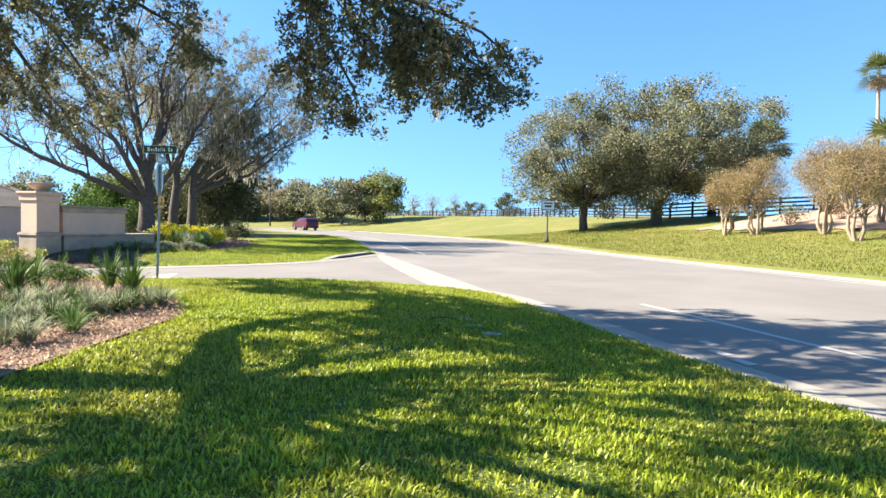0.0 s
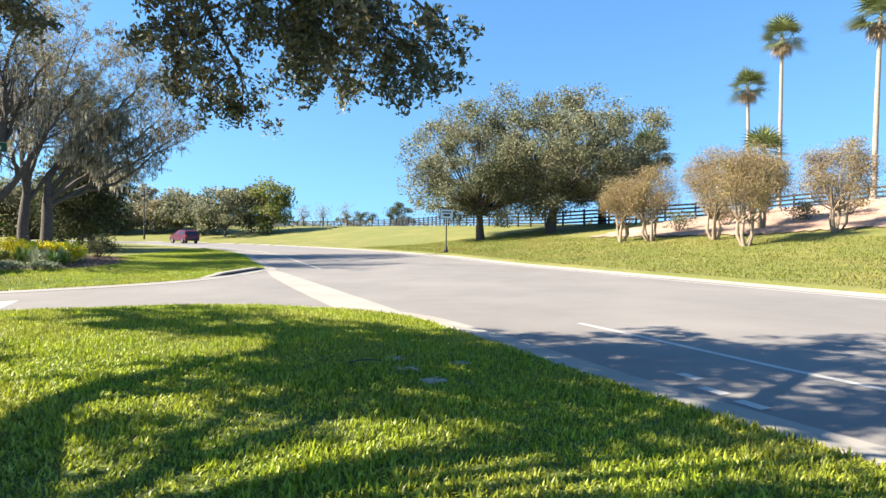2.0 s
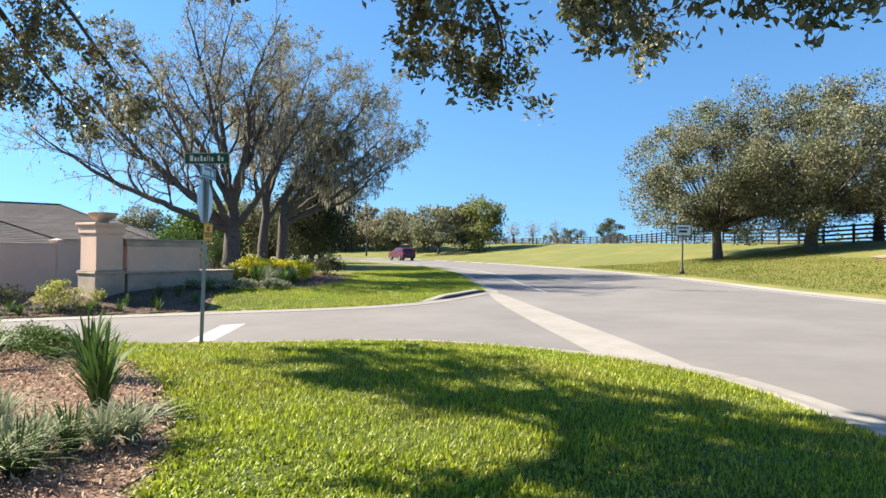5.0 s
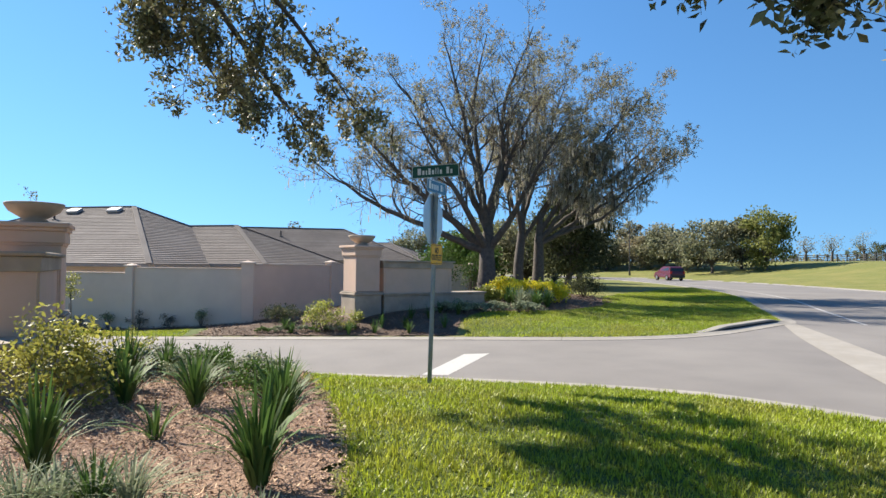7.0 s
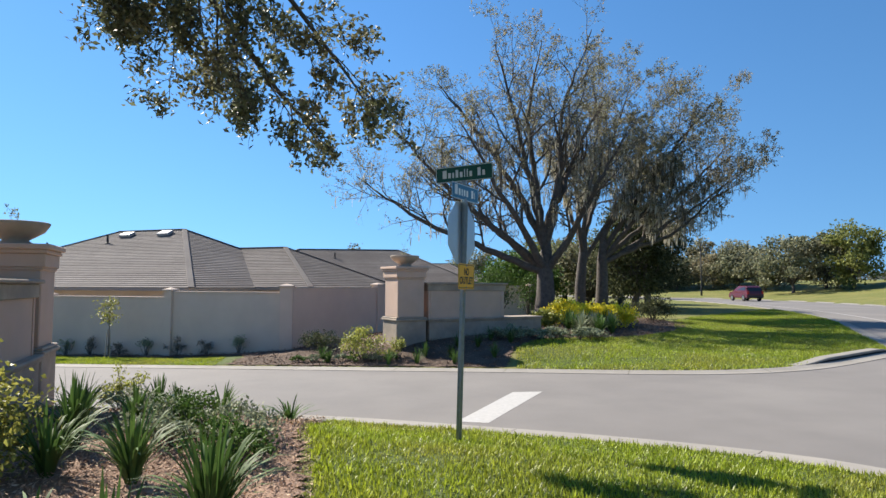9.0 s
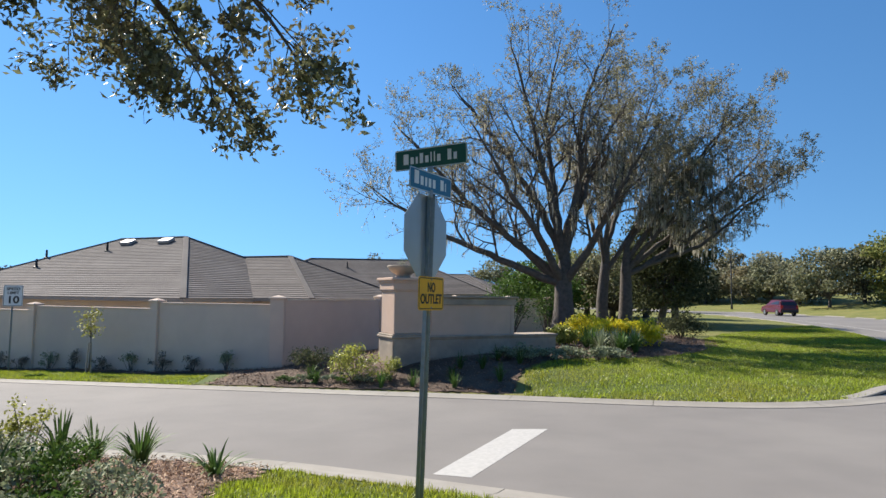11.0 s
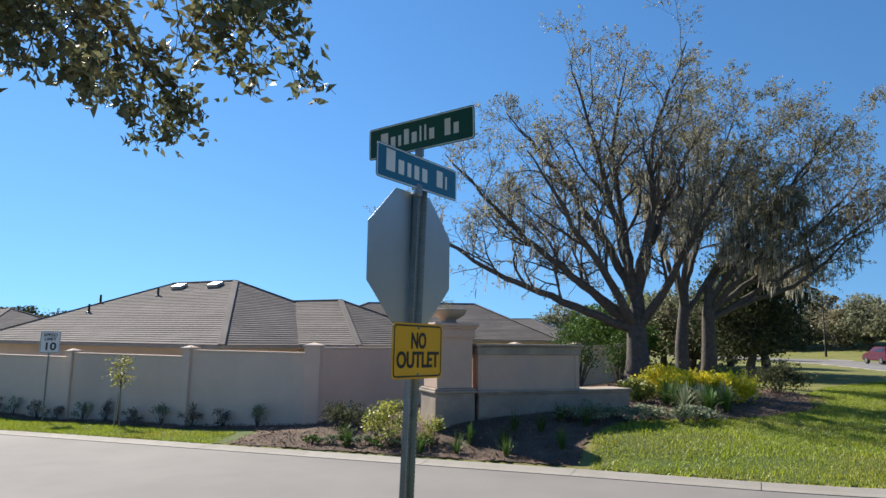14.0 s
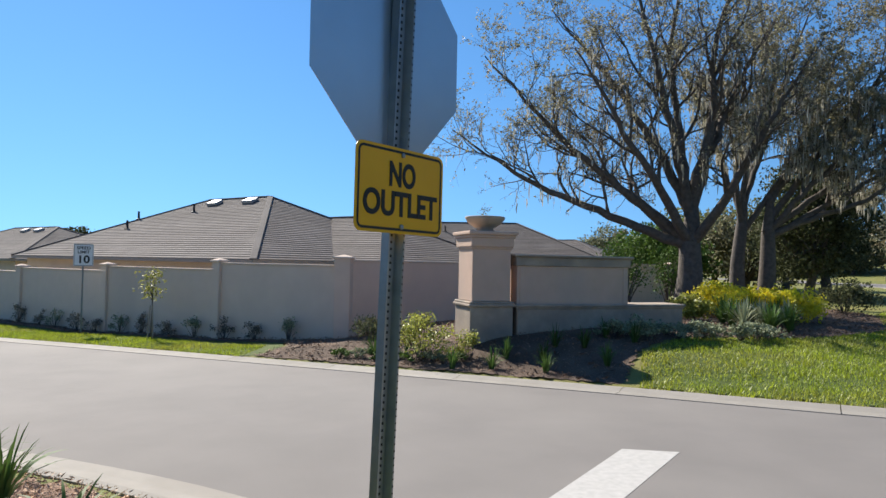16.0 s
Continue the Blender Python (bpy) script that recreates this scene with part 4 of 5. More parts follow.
# ---- storm inlet in the kerb of the island's tip ----
def build_inlet():
    line = resample(LANE_F[LANE_F[:, 1] > 26.6], 24)
    inlet = thing("storm_inlet", Matrix.Identity(4), "kerb storm inlet, pale slab over a black strip for the throat's shade", "storm drain")
    n = len(line)
    rise = sstep(0, 0.3, np.linspace(0, 1, n)) * sstep(0, 0.18, np.linspace(1, 0, n))
    z = rz(line[:, 0], line[:, 1])
    def sweep(name, profile, mat, label):
        rows = [np.column_stack((beside(line, d), z + lo + rise * hi)) for d, lo, hi in profile]
        v = np.stack(rows, 1).reshape(-1, 3)
        m = len(profile)
        f = [(i * m + j, i * m + (j + 1) % m, (i + 1) * m + (j + 1) % m, (i + 1) * m + j) for i in range(n - 1) for j in range(m)]
        f += [tuple(range(m)), tuple(range((n - 1) * m, n * m))[::-1]]
        obj(name, mesh_of(name, v, f), mat, inlet, label)
    sweep("top_slab", ((-0.06, 0.03, 0.07), (-0.06, 0.05, 0.1), (-0.04, 0.06, 0.1), (0.22, 0.06, 0.1), (0.26, 0.05, 0.08), (0.26, 0.0, 0.0)), M["concrete"], "pale concrete top slab")
    # closed black solid: the opening's shade is only its colour
    sweep("throat", ((-0.035, -0.04, 0.0), (-0.035, 0.02, 0.07), (0.2, 0.02, 0.07), (0.2, -0.04, 0.0)), M["hole"], "black strip standing in for the throat's shade")


build_inlet()
build_wall()
build_house((-34.5, 28.2, 4.83), (-38.9, 26.9, 4.83), 6.6, 1.72, "low house with a grey-brown shingle hip roof behind the wall",
            (("box", 0.6, 0.7), ("box", 3.2, 0.75), ("pipe", 3.6, 1.7), ("pipe", 6.2, 3.6), ("pipe", 7.2, 2.4)))
build_house((-30.4, 31.7, 3.9), (-34.5, 30.5, 3.9), 4.7, 1.75, "lower hip-roofed wing of a house in grey-brown shingle")
build_house((-37.1, 48.5, 4.75), (-42.8, 43.0, 4.75), 5.6, 2.1, "far house with a long grey-brown shingle ridge", (("pipe", 5.0, 1.6),))
build_house((-43.0, 63.0, 4.2), (-50.0, 60.5, 4.2), 5.6, 2.0, "distant house with a shingle hip roof")
build_house((-60.0, 23.4, 3.9), (-66.0, 21.5, 3.9), 5.6, 1.5, "neighbouring house with a grey shingle hip roof", (("box", 1.0, 0.8), ("box", 3.0, 0.8)))
TURN_FAR, TURN_NEAR = math.degrees(math.atan2(0.92, 0.38)), -32.0
entrance_pillar((-15.5, 24.4, 0.08, 2.42), TURN_FAR, "pink-tan stucco entrance pillar with a stepped capital")
planter_bowl((-15.5, 24.4, 2.42), "shallow stone planter bowl standing on the pillar")
entrance_pillar((-13.45, 13.1, 0.1, 2.42), TURN_NEAR, "shaded tan stucco entrance pillar beside the planted bed")
planter_bowl((-13.45, 13.1, 2.42), "shallow stone planter bowl with a dry sprig")
wall_far = sign_wall((-15.5, 24.4, 0.1), TURN_FAR, 2.85, 4.95, "pink-tan stucco sign wall on a weathered plinth", 1.82)
wall_far.scale = (1, -1, 1)
sign_wall((-13.45, 13.1, 0.1), TURN_NEAR, 2.6, 4.0, "shaded stucco sign wall on a low plinth", 1.78)
build_street_sign()
build_speed_sign()
build_far_sign()
build_street_lamp()
build_fence()
build_car()


# ---- the great oak over the lawn ----
def build_near_oak():
    r = np.random.default_rng(11)
    at = np.array((-5.5, 5.35, gz1(-5.5, 5.35) - 0.1))
    wood, twigs = [], []
    trunk = smooth_line([at, at + (0.1, 0.1, 1.3), at + (0.1, 0.2, 2.7)], 0.25)
    wood.append((trunk, np.linspace(0.36, 0.27, len(trunk))))
    head = trunk[-1]
    spec = dict(seg=(0.3, 0.2, 0.13), wiggle=(0.16, 0.2, 0.25), lift=(-0.06, -0.08, -0.07), taper=(0.3, 0.3, 0.4), kids=(7, 6, 0), ratio=(0.55, 0.55, 0.5), angle=(50, 45, 40))
    spec["from"] = (0.2, 0.15, 0)
    def limb(points, r0, r1, boughs, length, down=0.35, reach=0.3):
        p = smooth_line(points, 0.3)
        rad = np.linspace(r0, r1, len(p))
        wood.append((p, rad))
        for k in range(boughs):
            f = reach + (1 - reach) * (k + r.uniform(0.1, 0.9)) / boughs
            i = min(int(f * (len(p) - 1)), len(p) - 2)
            t = unit(p[i + 1] - p[i])
            side = unit(np.cross(t, r.normal(size=3)))
            way = t * 0.6 + side * 0.8 + np.array((0, 0, -down))
            grow(r, p[i], way, length * r.uniform(0.6, 1.2), max(rad[i] * 0.4, 0.012), 0, spec, wood, twigs)
        grow(r, p[-1], unit(p[-1] - p[-2]), length * 0.8, r1, 0, spec, wood, twigs)
    # the bough that hangs over the lawn's middle
    limb([head, (-4.3, 7.2, 4.7), (-2.6, 9.1, 5.6), (-1.2, 10.1, 5.0), (0.2, 10.2, 4.15)], 0.15, 0.03, 13, 1.25, 0.8, 0.66)
    limb([(-2.9, 8.8, 5.5), (-2.3, 10.6, 4.9), (-1.8, 11.8, 4.0)], 0.07, 0.02, 9, 0.95, 0.7, 0.4)
    limb([(-1.9, 9.6, 5.2), (-1.0, 11.2, 4.9), (-0.6, 12.2, 4.2)], 0.05, 0.02, 6, 0.9, 0.6, 0.4)
    limb([(-1.9, 9.6, 5.2), (-0.5, 9.7, 4.8), (0.4, 9.5, 4.35)], 0.05, 0.02, 8, 0.95, 0.65, 0.25)
    limb([head, (-5.9, 8.4, 4.7), (-5.8, 10.2, 5.3), (-4.7, 10.9, 4.8)], 0.08, 0.025, 9, 1.0, 0.4, 0.5)
    # the low crooked bough over the bed and the lane
    limb([head, (-6.2, 6.6, 3.2), (-7.6, 8.1, 4.0), (-8.2, 9.2, 4.7), (-8.3, 11.0, 5.7), (-9.2, 12.6, 6.0), (-9.5, 13.4, 5.7), (-9.0, 14.4, 4.3)], 0.19, 0.03, 15, 1.2, 0.6, 0.66)
    limb([(-8.4, 11.2, 5.8), (-10.2, 13.0, 5.8), (-10.2, 14.2, 4.7)], 0.06, 0.018, 5, 0.9, 0.5, 0.5)
    limb([(-8.5, 11.5, 5.9), (-8.4, 13.5, 5.5), (-8.0, 14.6, 4.4)], 0.06, 0.018, 7, 0.95, 0.55, 0.4)
    low_twigs, n_low = len(twigs), len(wood)
    # unseen boughs of the crown over and behind the walker, added to shade lawn and road
    spec = dict(spec, lift=(0.02, 0.0, -0.03))
    shade_boughs = (
        [head, (-5.7, 6.4, 3.4), (-6.6, 7.2, 4.2), (-7.4, 8.2, 5.0), (-7.9, 8.6, 5.8), (-8.8, 9.4, 7.0)],
        [head, (-5.0, 5.9, 3.3), (-5.1, 6.4, 4.0), (-5.1, 7.0, 4.8), (-4.7, 7.4, 5.8), (-4.0, 8.0, 7.2)],
        [head, (-3.0, 4.4, 5.4), (-0.2, 4.2, 6.6), (2.4, 4.6, 6.4)],
        [head, (-4.0, 6.2, 5.8), (-2.0, 6.8, 7.8), (0.6, 7.2, 8.4)],
        [head, (-3.5, 2.0, 5.6), (-1.0, -0.5, 6.6), (2.0, -1.6, 6.4)],
        [head, (-6.0, 2.2, 6.0), (-6.0, -2.0, 7.4)],
        [head, (-8.6, 3.5, 5.6), (-11.0, 2.0, 6.8)],
        [head, (-5.6, 5.6, 6.6), (-5.0, 5.8, 9.6)],
        [head, (-7.4, 4.4, 5.0), (-9.2, 3.9, 6.2), (-11.2, 4.2, 6.8)],
        [head, (-6.2, 4.8, 4.8), (-6.6, 4.3, 6.2), (-6.2, 4.0, 7.6)],
        [head, (-8.0, 5.2, 5.4), (-10.8, 5.4, 6.6)],
        [(-7.6, 8.1, 4.0), (-8.7, 9.6, 6.4), (-8.5, 11.6, 7.3)],
        [(-8.2, 9.2, 4.7), (-7.0, 10.2, 6.4), (-6.4, 11.5, 7.2)],
        [(-7.6, 8.1, 4.0), (-7.7, 9.2, 6.0), (-6.8, 9.9, 7.2)],
        [head, (-5.6, 7.6, 5.6), (-5.7, 9.0, 7.0), (-4.6, 9.8, 7.6)],
        [(-8.3, 11.0, 5.7), (-9.0, 11.6, 6.4), (-8.4, 12.3, 7.0)],
        [head, (-4.6, 7.6, 6.6), (-3.6, 10.6, 8.4), (-2.4, 12.0, 8.9)],
        [head, (-3.4, 7.2, 6.8), (-1.2, 9.2, 8.6), (1.0, 10.2, 9.0)],
        [head, (-2.6, 6.2, 6.4), (0.6, 7.0, 7.8), (3.0, 8.0, 8.0)])
    for pts in shade_boughs:
        limb(pts, 0.07, 0.03, 15 if pts[-1][1] > 9.0 else 8, 1.5, 0.0, 0.4)
    places = []
    for k, p in enumerate(twigs):
        n = 10 if k < low_twigs else 8
        f = r.uniform(0.1, 1.08, n)
        q = np.stack([np.interp(f, np.linspace(0, 1, len(p)), p[:, i]) for i in range(3)], 1)
        places.append(q + r.normal(size=q.shape) * 0.045)
    # the unseen boughs get larger leaves, for their shade
    sizes = np.concatenate([np.full(len(q), 0.084 if k < low_twigs else 0.135) for k, q in enumerate(places)])[:, None]
    places = np.vstack(places)
    wood = wood[:n_low] + [w for w in wood[n_low:] if w[1][0] > 0.02]
    base = tree_thing("live_oak", tuple(at), "spreading live oak with low boughs over the lawn", "tree", "oaks", wood, leaf_cards(r, places, sizes, 0.46), M["bark"], M["oak_leaf"])


# ---- half-bare oaks on the island ----
def bare_oak(seed, at, fork, trunk_r, ends, label, moss, leaf=3):
    """A trunk, limbs that curve out to the given ends (across, away, up from the base), and finer and finer twigs."""
    r = np.random.default_rng(seed)
    at = np.array((at[0], at[1], gz1(at[0], at[1]) - 0.1))
    spec = dict(seg=(0.6, 0.4, 0.3, 0.3, 0.4), wiggle=(0.13, 0.16, 0.18, 0.2, 0.2), lift=(0.05, 0.06, 0.05, 0.03, 0.03), taper=(0.35, 0.3, 0.3, 0.4, 0.5), kids=(9, 6, 5, 3, 0), ratio=(0.4, 0.52, 0.55, 0.62, 0.5), angle=(42, 42, 40, 38, 40))
    spec["from"] = (0.22, 0.15, 0.1, 0.15, 0)
    across, off = np.array((0.769, 0.639, 0)), np.array((-0.639, 0.769, 0))
    wood, tips = [], []
    head = at + np.array((0.1, 0.0, fork))
    p = smooth_line([at, at + (head - at) * 0.5 + r.normal(size=3) * 0.06, head], 0.3)
    wood.append((p, trunk_r * np.linspace(1.3, 0.9, len(p))))
    lead = smooth_line([head, head + np.array((0.05, 0.05, 0.8)), head + np.array((0, 0.1, 1.6))], 0.3)
    wood.append((lead, trunk_r * np.linspace(0.9, 0.45, len(lead))))
    for e_across, e_off, e_up in ends:
        e = at + across * e_across + off * e_off + np.array((0, 0, e_up))
        start = head + np.array((0, 0, r.uniform(0.3, 1.5) if e_up > 10.5 else r.uniform(-0.25, 0.1)))
        ln = np.linalg.norm(e - start)
        bow = np.array((0, 0, -0.02 * ln)) + r.normal(size=3) * 0.035 * ln
        q = smooth_line([start, start + (e - start) * 0.3 + bow * 0.6, start + (e - start) * 0.62 + bow + r.normal(size=3) * 0.02 * ln, e], 0.45)
        q[2:-1] += r.normal(size=(len(q) - 3, 3)) * 0.035
        rad = np.linspace(trunk_r * 0.5, 0.022, len(q))
        wood.append((q, rad))
        for c in range(9):
            f = 0.25 + 0.75 * (c + r.uniform(0.1, 0.9)) / 9
            i = min(int(f * (len(q) - 1)), len(q) - 2)
            t = unit(q[i + 1] - q[i])
            side = unit(np.cross(t, r.normal(size=3)))
            grow(r, q[i], t * 0.74 + side * 0.68 + np.array((0, 0, 0.3)), ln * 0.36 * r.uniform(0.7, 1.2) * (1.2 - 0.6 * f), max(rad[i] * 0.5, 0.012), 1, spec, wood, tips)
    places = []
    for p in tips:
        f = r.uniform(0.1, 1.1, leaf)
        q = np.stack([np.interp(f, np.linspace(0, 1, len(p)), p[:, i]) for i in range(3)], 1)
        places.append(q + r.normal(size=q.shape) * 0.05)
    hang = np.vstack([w[0][r.integers(1, len(w[0]), 2)] for w in wood if 0.006 < w[1][0] < 0.12])
    hang = hang[hang[:, 2] < at[2] + 9.0]
    hang = hang[r.integers(0, len(hang), moss)] + r.normal(size=(moss, 3)) * 0.06
    return tree_thing("oak_tree", tuple(at), label, "tree", "oaks", wood, leaf_cards(r, np.vstack(places), 0.105, 0.5), M["bark"], M["dry_leaf"], strands(r, hang, 0.55, 0.024))


# ---- palms ----
def fan_frond(r, v, f, head, way, length, dead):
    """A stalk and a fan of narrow leaflets."""
    way = unit(way)
    side = unit(np.cross(way, (0, 0, 1)) + 1e-6)
    up = np.cross(side, way)
    hub = head + way * length * 0.45
    i = len(v)
    v.extend((head - side * 0.03, head + side * 0.03, hub + side * 0.02, hub - side * 0.02))
    f.append((i, i + 1, i + 2, i + 3))
    for k in range(15):
        a = radians(-105 + 15 * k)
        d = unit(way * math.cos(a) + side * math.sin(a) + up * 0.12)
        tip = hub + d * length * 0.66 + np.array((0, 0, -0.1 * length * (1 if not dead else 2.5)))
        mid = hub + d * length * 0.3
        n = unit(np.cross(d, up)) * length * 0.028
        i = len(v)
        v.extend((hub, mid - n, tip, mid + n))
        f.append((i, i + 1, i + 2, i + 3))


def palm(seed, x, y, top, radius, label, skirt=10):
    r = np.random.default_rng(seed)
    z = gz1(x, y) - 0.1
    t = thing("fan_palm", pose(x, y, z), label, "palm tree", "palms")
    h = top - z
    bend = r.normal(size=2) * 0.25
    p = smooth_line([(0, 0, 0), (bend[0] * 0.4, bend[1] * 0.4, h * 0.5), (bend[0], bend[1], h)], 0.5)
    rad = np.linspace(0.19, 0.12, len(p)) * (1 + 0.06 * np.sin(np.arange(len(p)) * 2.1))
    rad[0] = 0.28
    vv, ff = ring_tubes([(p, rad)])
    obj("trunk", mesh_of("trunk", vv, ff), M["palm_bark"], t, smooth=True)
    head = p[-1]
    for k in range(28):
        a, e = k * 2.399, radians(85 - 125 * (k / 28) + r.normal() * 10)
        v, f = [], []
        fan_frond(r, v, f, head, (math.cos(a) * math.cos(e), math.sin(a) * math.cos(e), math.sin(e)), radius * r.uniform(0.95, 1.3), False)
        obj("frond", mesh_of("frond", np.array(v), f), M["palm_leaf"], t)
    for k in range(skirt):
        a = k * 2.399
        v, f = [], []
        fan_frond(r, v, f, head - np.array((0, 0, 0.15)), (math.cos(a) * 0.45, math.sin(a) * 0.45, -0.9), radius * 0.75, True)
        obj("dead_frond", mesh_of("dead_frond", np.array(v), f), M["dead_frond"], t, "hanging dry tan frond")


# ---- shrubs and small plants ----
def shrub(name, seed, x, y, size, n, leaf, leaf_size, label, category="shrub", group="", aspect=0.5, stems=9, hollow=0.35):
    """A mound of leaves on many thin stems."""
    r = np.random.default_rng(seed)
    z = gz1(x, y) + 0.02
    w, d, h = size
    cl = clump_points(r, (0, 0, h * 0.45), (w / 2, d / 2, h * 0.52), max(8, n // 40), -0.7, hollow)
    places = np.vstack([c + r.normal(size=(40, 3)) * np.array((w, d, h)) * 0.075 for c in cl])
    places[:, 2] = np.maximum(places[:, 2], 0.03)
    wood = []
    for c in cl[:stems * 2]:
        p = smooth_line([np.array((c[0] * 0.12, c[1] * 0.12, -0.05)), c * 0.5 + r.normal(size=3) * 0.03, c], 0.1)
        wood.append((p, np.linspace(0.012, 0.004, len(p)) * max(1, h)))
    t = thing(name, pose(x, y, z), label, category, group)
    v, f = ring_tubes(wood)
    obj("woody_base", mesh_of("woody_base", v, f), M["bark"], t)
    v, f = leaf_cards(r, places, leaf_size, aspect)
    obj("foliage", mesh_of("foliage", v, f), leaf, t)
    return t


def strap_clump(seed, x, y, h, spread, n, width, mat, label, group, name="strap_leaf_plant", split=False):
    """A tuft of arching strap leaves."""
    r = np.random.default_rng(seed)
    t = thing(name, pose(x, y, gz1(x, y) + 0.01), label, "plant", group)
    a, lean = r.uniform(0, 2 * np.pi, n), r.uniform(0.05, 1.0, n) ** 0.8
    ln = h * r.uniform(0.65, 1.15, n)
    out = np.stack((np.cos(a), np.sin(a), np.zeros(n)), 1)
    side = np.stack((-np.sin(a), np.cos(a), np.zeros(n)), 1)
    rows = []
    for s in (0, 0.3, 0.6, 0.85, 1.0):
        reach = spread * lean * (0.35 * s + 0.65 * s * s)
        rise = ln * (s - 0.5 * lean * s ** 2.6)
        c = out * (0.04 + reach)[:, None] + np.array([[0, 0, 1]]) * rise[:, None] + r.normal(size=(n, 1)) * 0
        w = width * (1 - 0.55 * s if s < 0.9 else 0.06)
        rows.append((c - side * w / 2, c + side * w / 2))
    v = np.stack([q for row in rows for q in row], 1).reshape(-1, 3)
    i = np.arange(n)[:, None] * 10
    f = np.vstack([i + np.array([[2 * k, 2 * k + 1, 2 * k + 3, 2 * k + 2]]) for k in range(4)])
    if split:
        quads = np.array([[2 * k, 2 * k + 1, 2 * k + 3, 2 * k + 2] for k in range(4)])
        for k in range(n):
            obj("leaf", mesh_of("leaf", v[10 * k:10 * k + 10], quads), mat, t)
    else:
        obj("leaf_tuft", mesh_of("leaf_tuft", v, f), mat, t)
    return t


# ---- mulch and grass ----
def sheet_in(name, poly, step, lift, mat, label, category, wave=0.015):
    """A ground sheet inside an outline that follows the ground."""
    poly = np.asarray(poly, float)
    xs = np.arange(poly[:, 0].min(), poly[:, 0].max(), step)
    ys = np.arange(poly[:, 1].min(), poly[:, 1].max(), step)
    gx, gy = np.meshgrid(xs, ys)
    z = gz(gx.ravel(), gy.ravel()) + lift + wave * np.sin(gx.ravel() * 5.1) * np.sin(gy.ravel() * 4.3)
    keep = inside(gx, gy, poly)
    nx = len(xs)
    cell = keep[:-1, :-1] & keep[1:, 1:] & keep[:-1, 1:] & keep[1:, :-1]
    j, i = np.nonzero(cell)
    a = j * nx + i
    f = np.stack((a, a + 1, a + nx + 1, a + nx), 1)
    used, f = np.unique(f, return_inverse=True)
    v = np.stack((gx.ravel(), gy.ravel(), z), 1)[used]
    return tagged(obj(name, mesh_of(name, v, f.reshape(-1, 4)), mat, smooth=True), label, category, kind="structure")


def scatter(r, poly, n, clear=None):
    poly = np.asarray(poly, float)
    lo, hi = poly.min(0), poly.max(0)
    p = r.uniform(lo, hi, (n, 2))
    return p[inside(p[:, 0], p[:, 1], poly)]


def chips(name, poly, n, size, label, mat):
    r = np.random.default_rng(5)
    p = scatter(r, poly, n)
    at = np.stack((p[:, 0], p[:, 1], gz(p[:, 0], p[:, 1]) + 0.045 + r.uniform(0, 0.03, len(p))), 1)
    u = r.normal(size=(len(p), 3)) * np.array((1, 1, 0.35))
    v, f = leaf_cards(r, at, size * r.uniform(0.5, 1.6, (len(p), 1)), 0.26, lean=u, fold=0.1)
    tagged(obj(name, mesh_of(name, v, f), mat), label, "mulch", kind="stuff")


def blades(name, p, h, w, mat, label, r, drop=0.0, simple=False):
    n = len(p)
    z = gz(p[:, 0], p[:, 1]) - 0.012 - drop
    a = r.uniform(0, 2 * np.pi, n)
    out, side = np.stack((np.cos(a), np.sin(a)), 1), np.stack((-np.sin(a), np.cos(a)), 1)
    patch = 0.9 + 0.2 * np.sin(p[:, 0] * 2.3 + np.sin(p[:, 1] * 1.9)) * np.sin(p[:, 1] * 2.7 + 1)
    patch = patch * (1 + 0.3 * np.sin(p[:, 0] * 21 + 3 * np.sin(p[:, 1] * 7)) * np.sin(p[:, 1] * 19 + 2 * np.sin(p[:, 0] * 9)))
    ln = h * r.uniform(0.55, 1.25, n) * patch
    lean = r.uniform(0.2, 1.0, n)
    rows = []
    for s, k in ((0, 1.0), (0.55, 0.85)):
        c = p + out * (ln * lean * 0.75 * s * s)[:, None]
        hz = z + ln * (s - 0.42 * lean * s * s)
        rows += [np.column_stack((c - side * w * k / 2, hz)), np.column_stack((c + side * w * k / 2, hz))]
    c = p + out * (ln * lean * 0.75)[:, None]
    rows.append(np.column_stack((c, z + ln * (1 - 0.42 * lean))))
    if simple:
        v = np.stack((rows[0], rows[1], rows[4]), 1).reshape(-1, 3)
        return tagged(obj(name, mesh_of(name, v, np.arange(3 * n).reshape(-1, 3)), mat), label, "grass", kind="stuff")
    v = np.stack(rows, 1).reshape(-1, 3)
    i = np.arange(n)[:, None] * 5
    f = np.vstack((i + np.array([[0, 1, 3]]), i + np.array([[0, 3, 2]]), i + np.array([[2, 3, 4]])))
    return tagged(obj(name, mesh_of(name, v, f), mat), label, "grass", kind="stuff")


KERB_NEAR, KERB_FAR = beside(CORNER, 0.06), beside(LANE_F, 0.06)
BED_NEAR = np.vstack((BED_EDGE, KERB_NEAR[(KERB_NEAR[:, 0] < -10.0) & (KERB_NEAR[:, 0] > -17)], [(-17, -12)]))
BED_ISLAND = smooth_line([(-11.3, 23.7), (-12.1, 25.4), (-12.3, 27.3), (-11.6, 29.4), (-10.9, 32), (-10.6, 35), (-12.0, 39), (-20.5, 41), (-20.9, 30), (-20.2, 24.0), (-24.5, 22.2), (-30.3, 20.35), (-42, 16.4), (-41.8, 15.4), (-30.0, 19.45), (-24.3, 21.25), (-20.8, 22.2), (-19.6, 20.9)], 0.5)
BED_ISLAND = np.vstack((BED_ISLAND, KERB_FAR[(KERB_FAR[:, 0] > -19.5) & (KERB_FAR[:, 0] < -11.4)]))
BANK_BED = [(17.5, 47), (19.5, 40), (22.5, 34), (26, 30.5), (29, 24), (33, 15), (60, 10), (62, 40), (36, 52)]
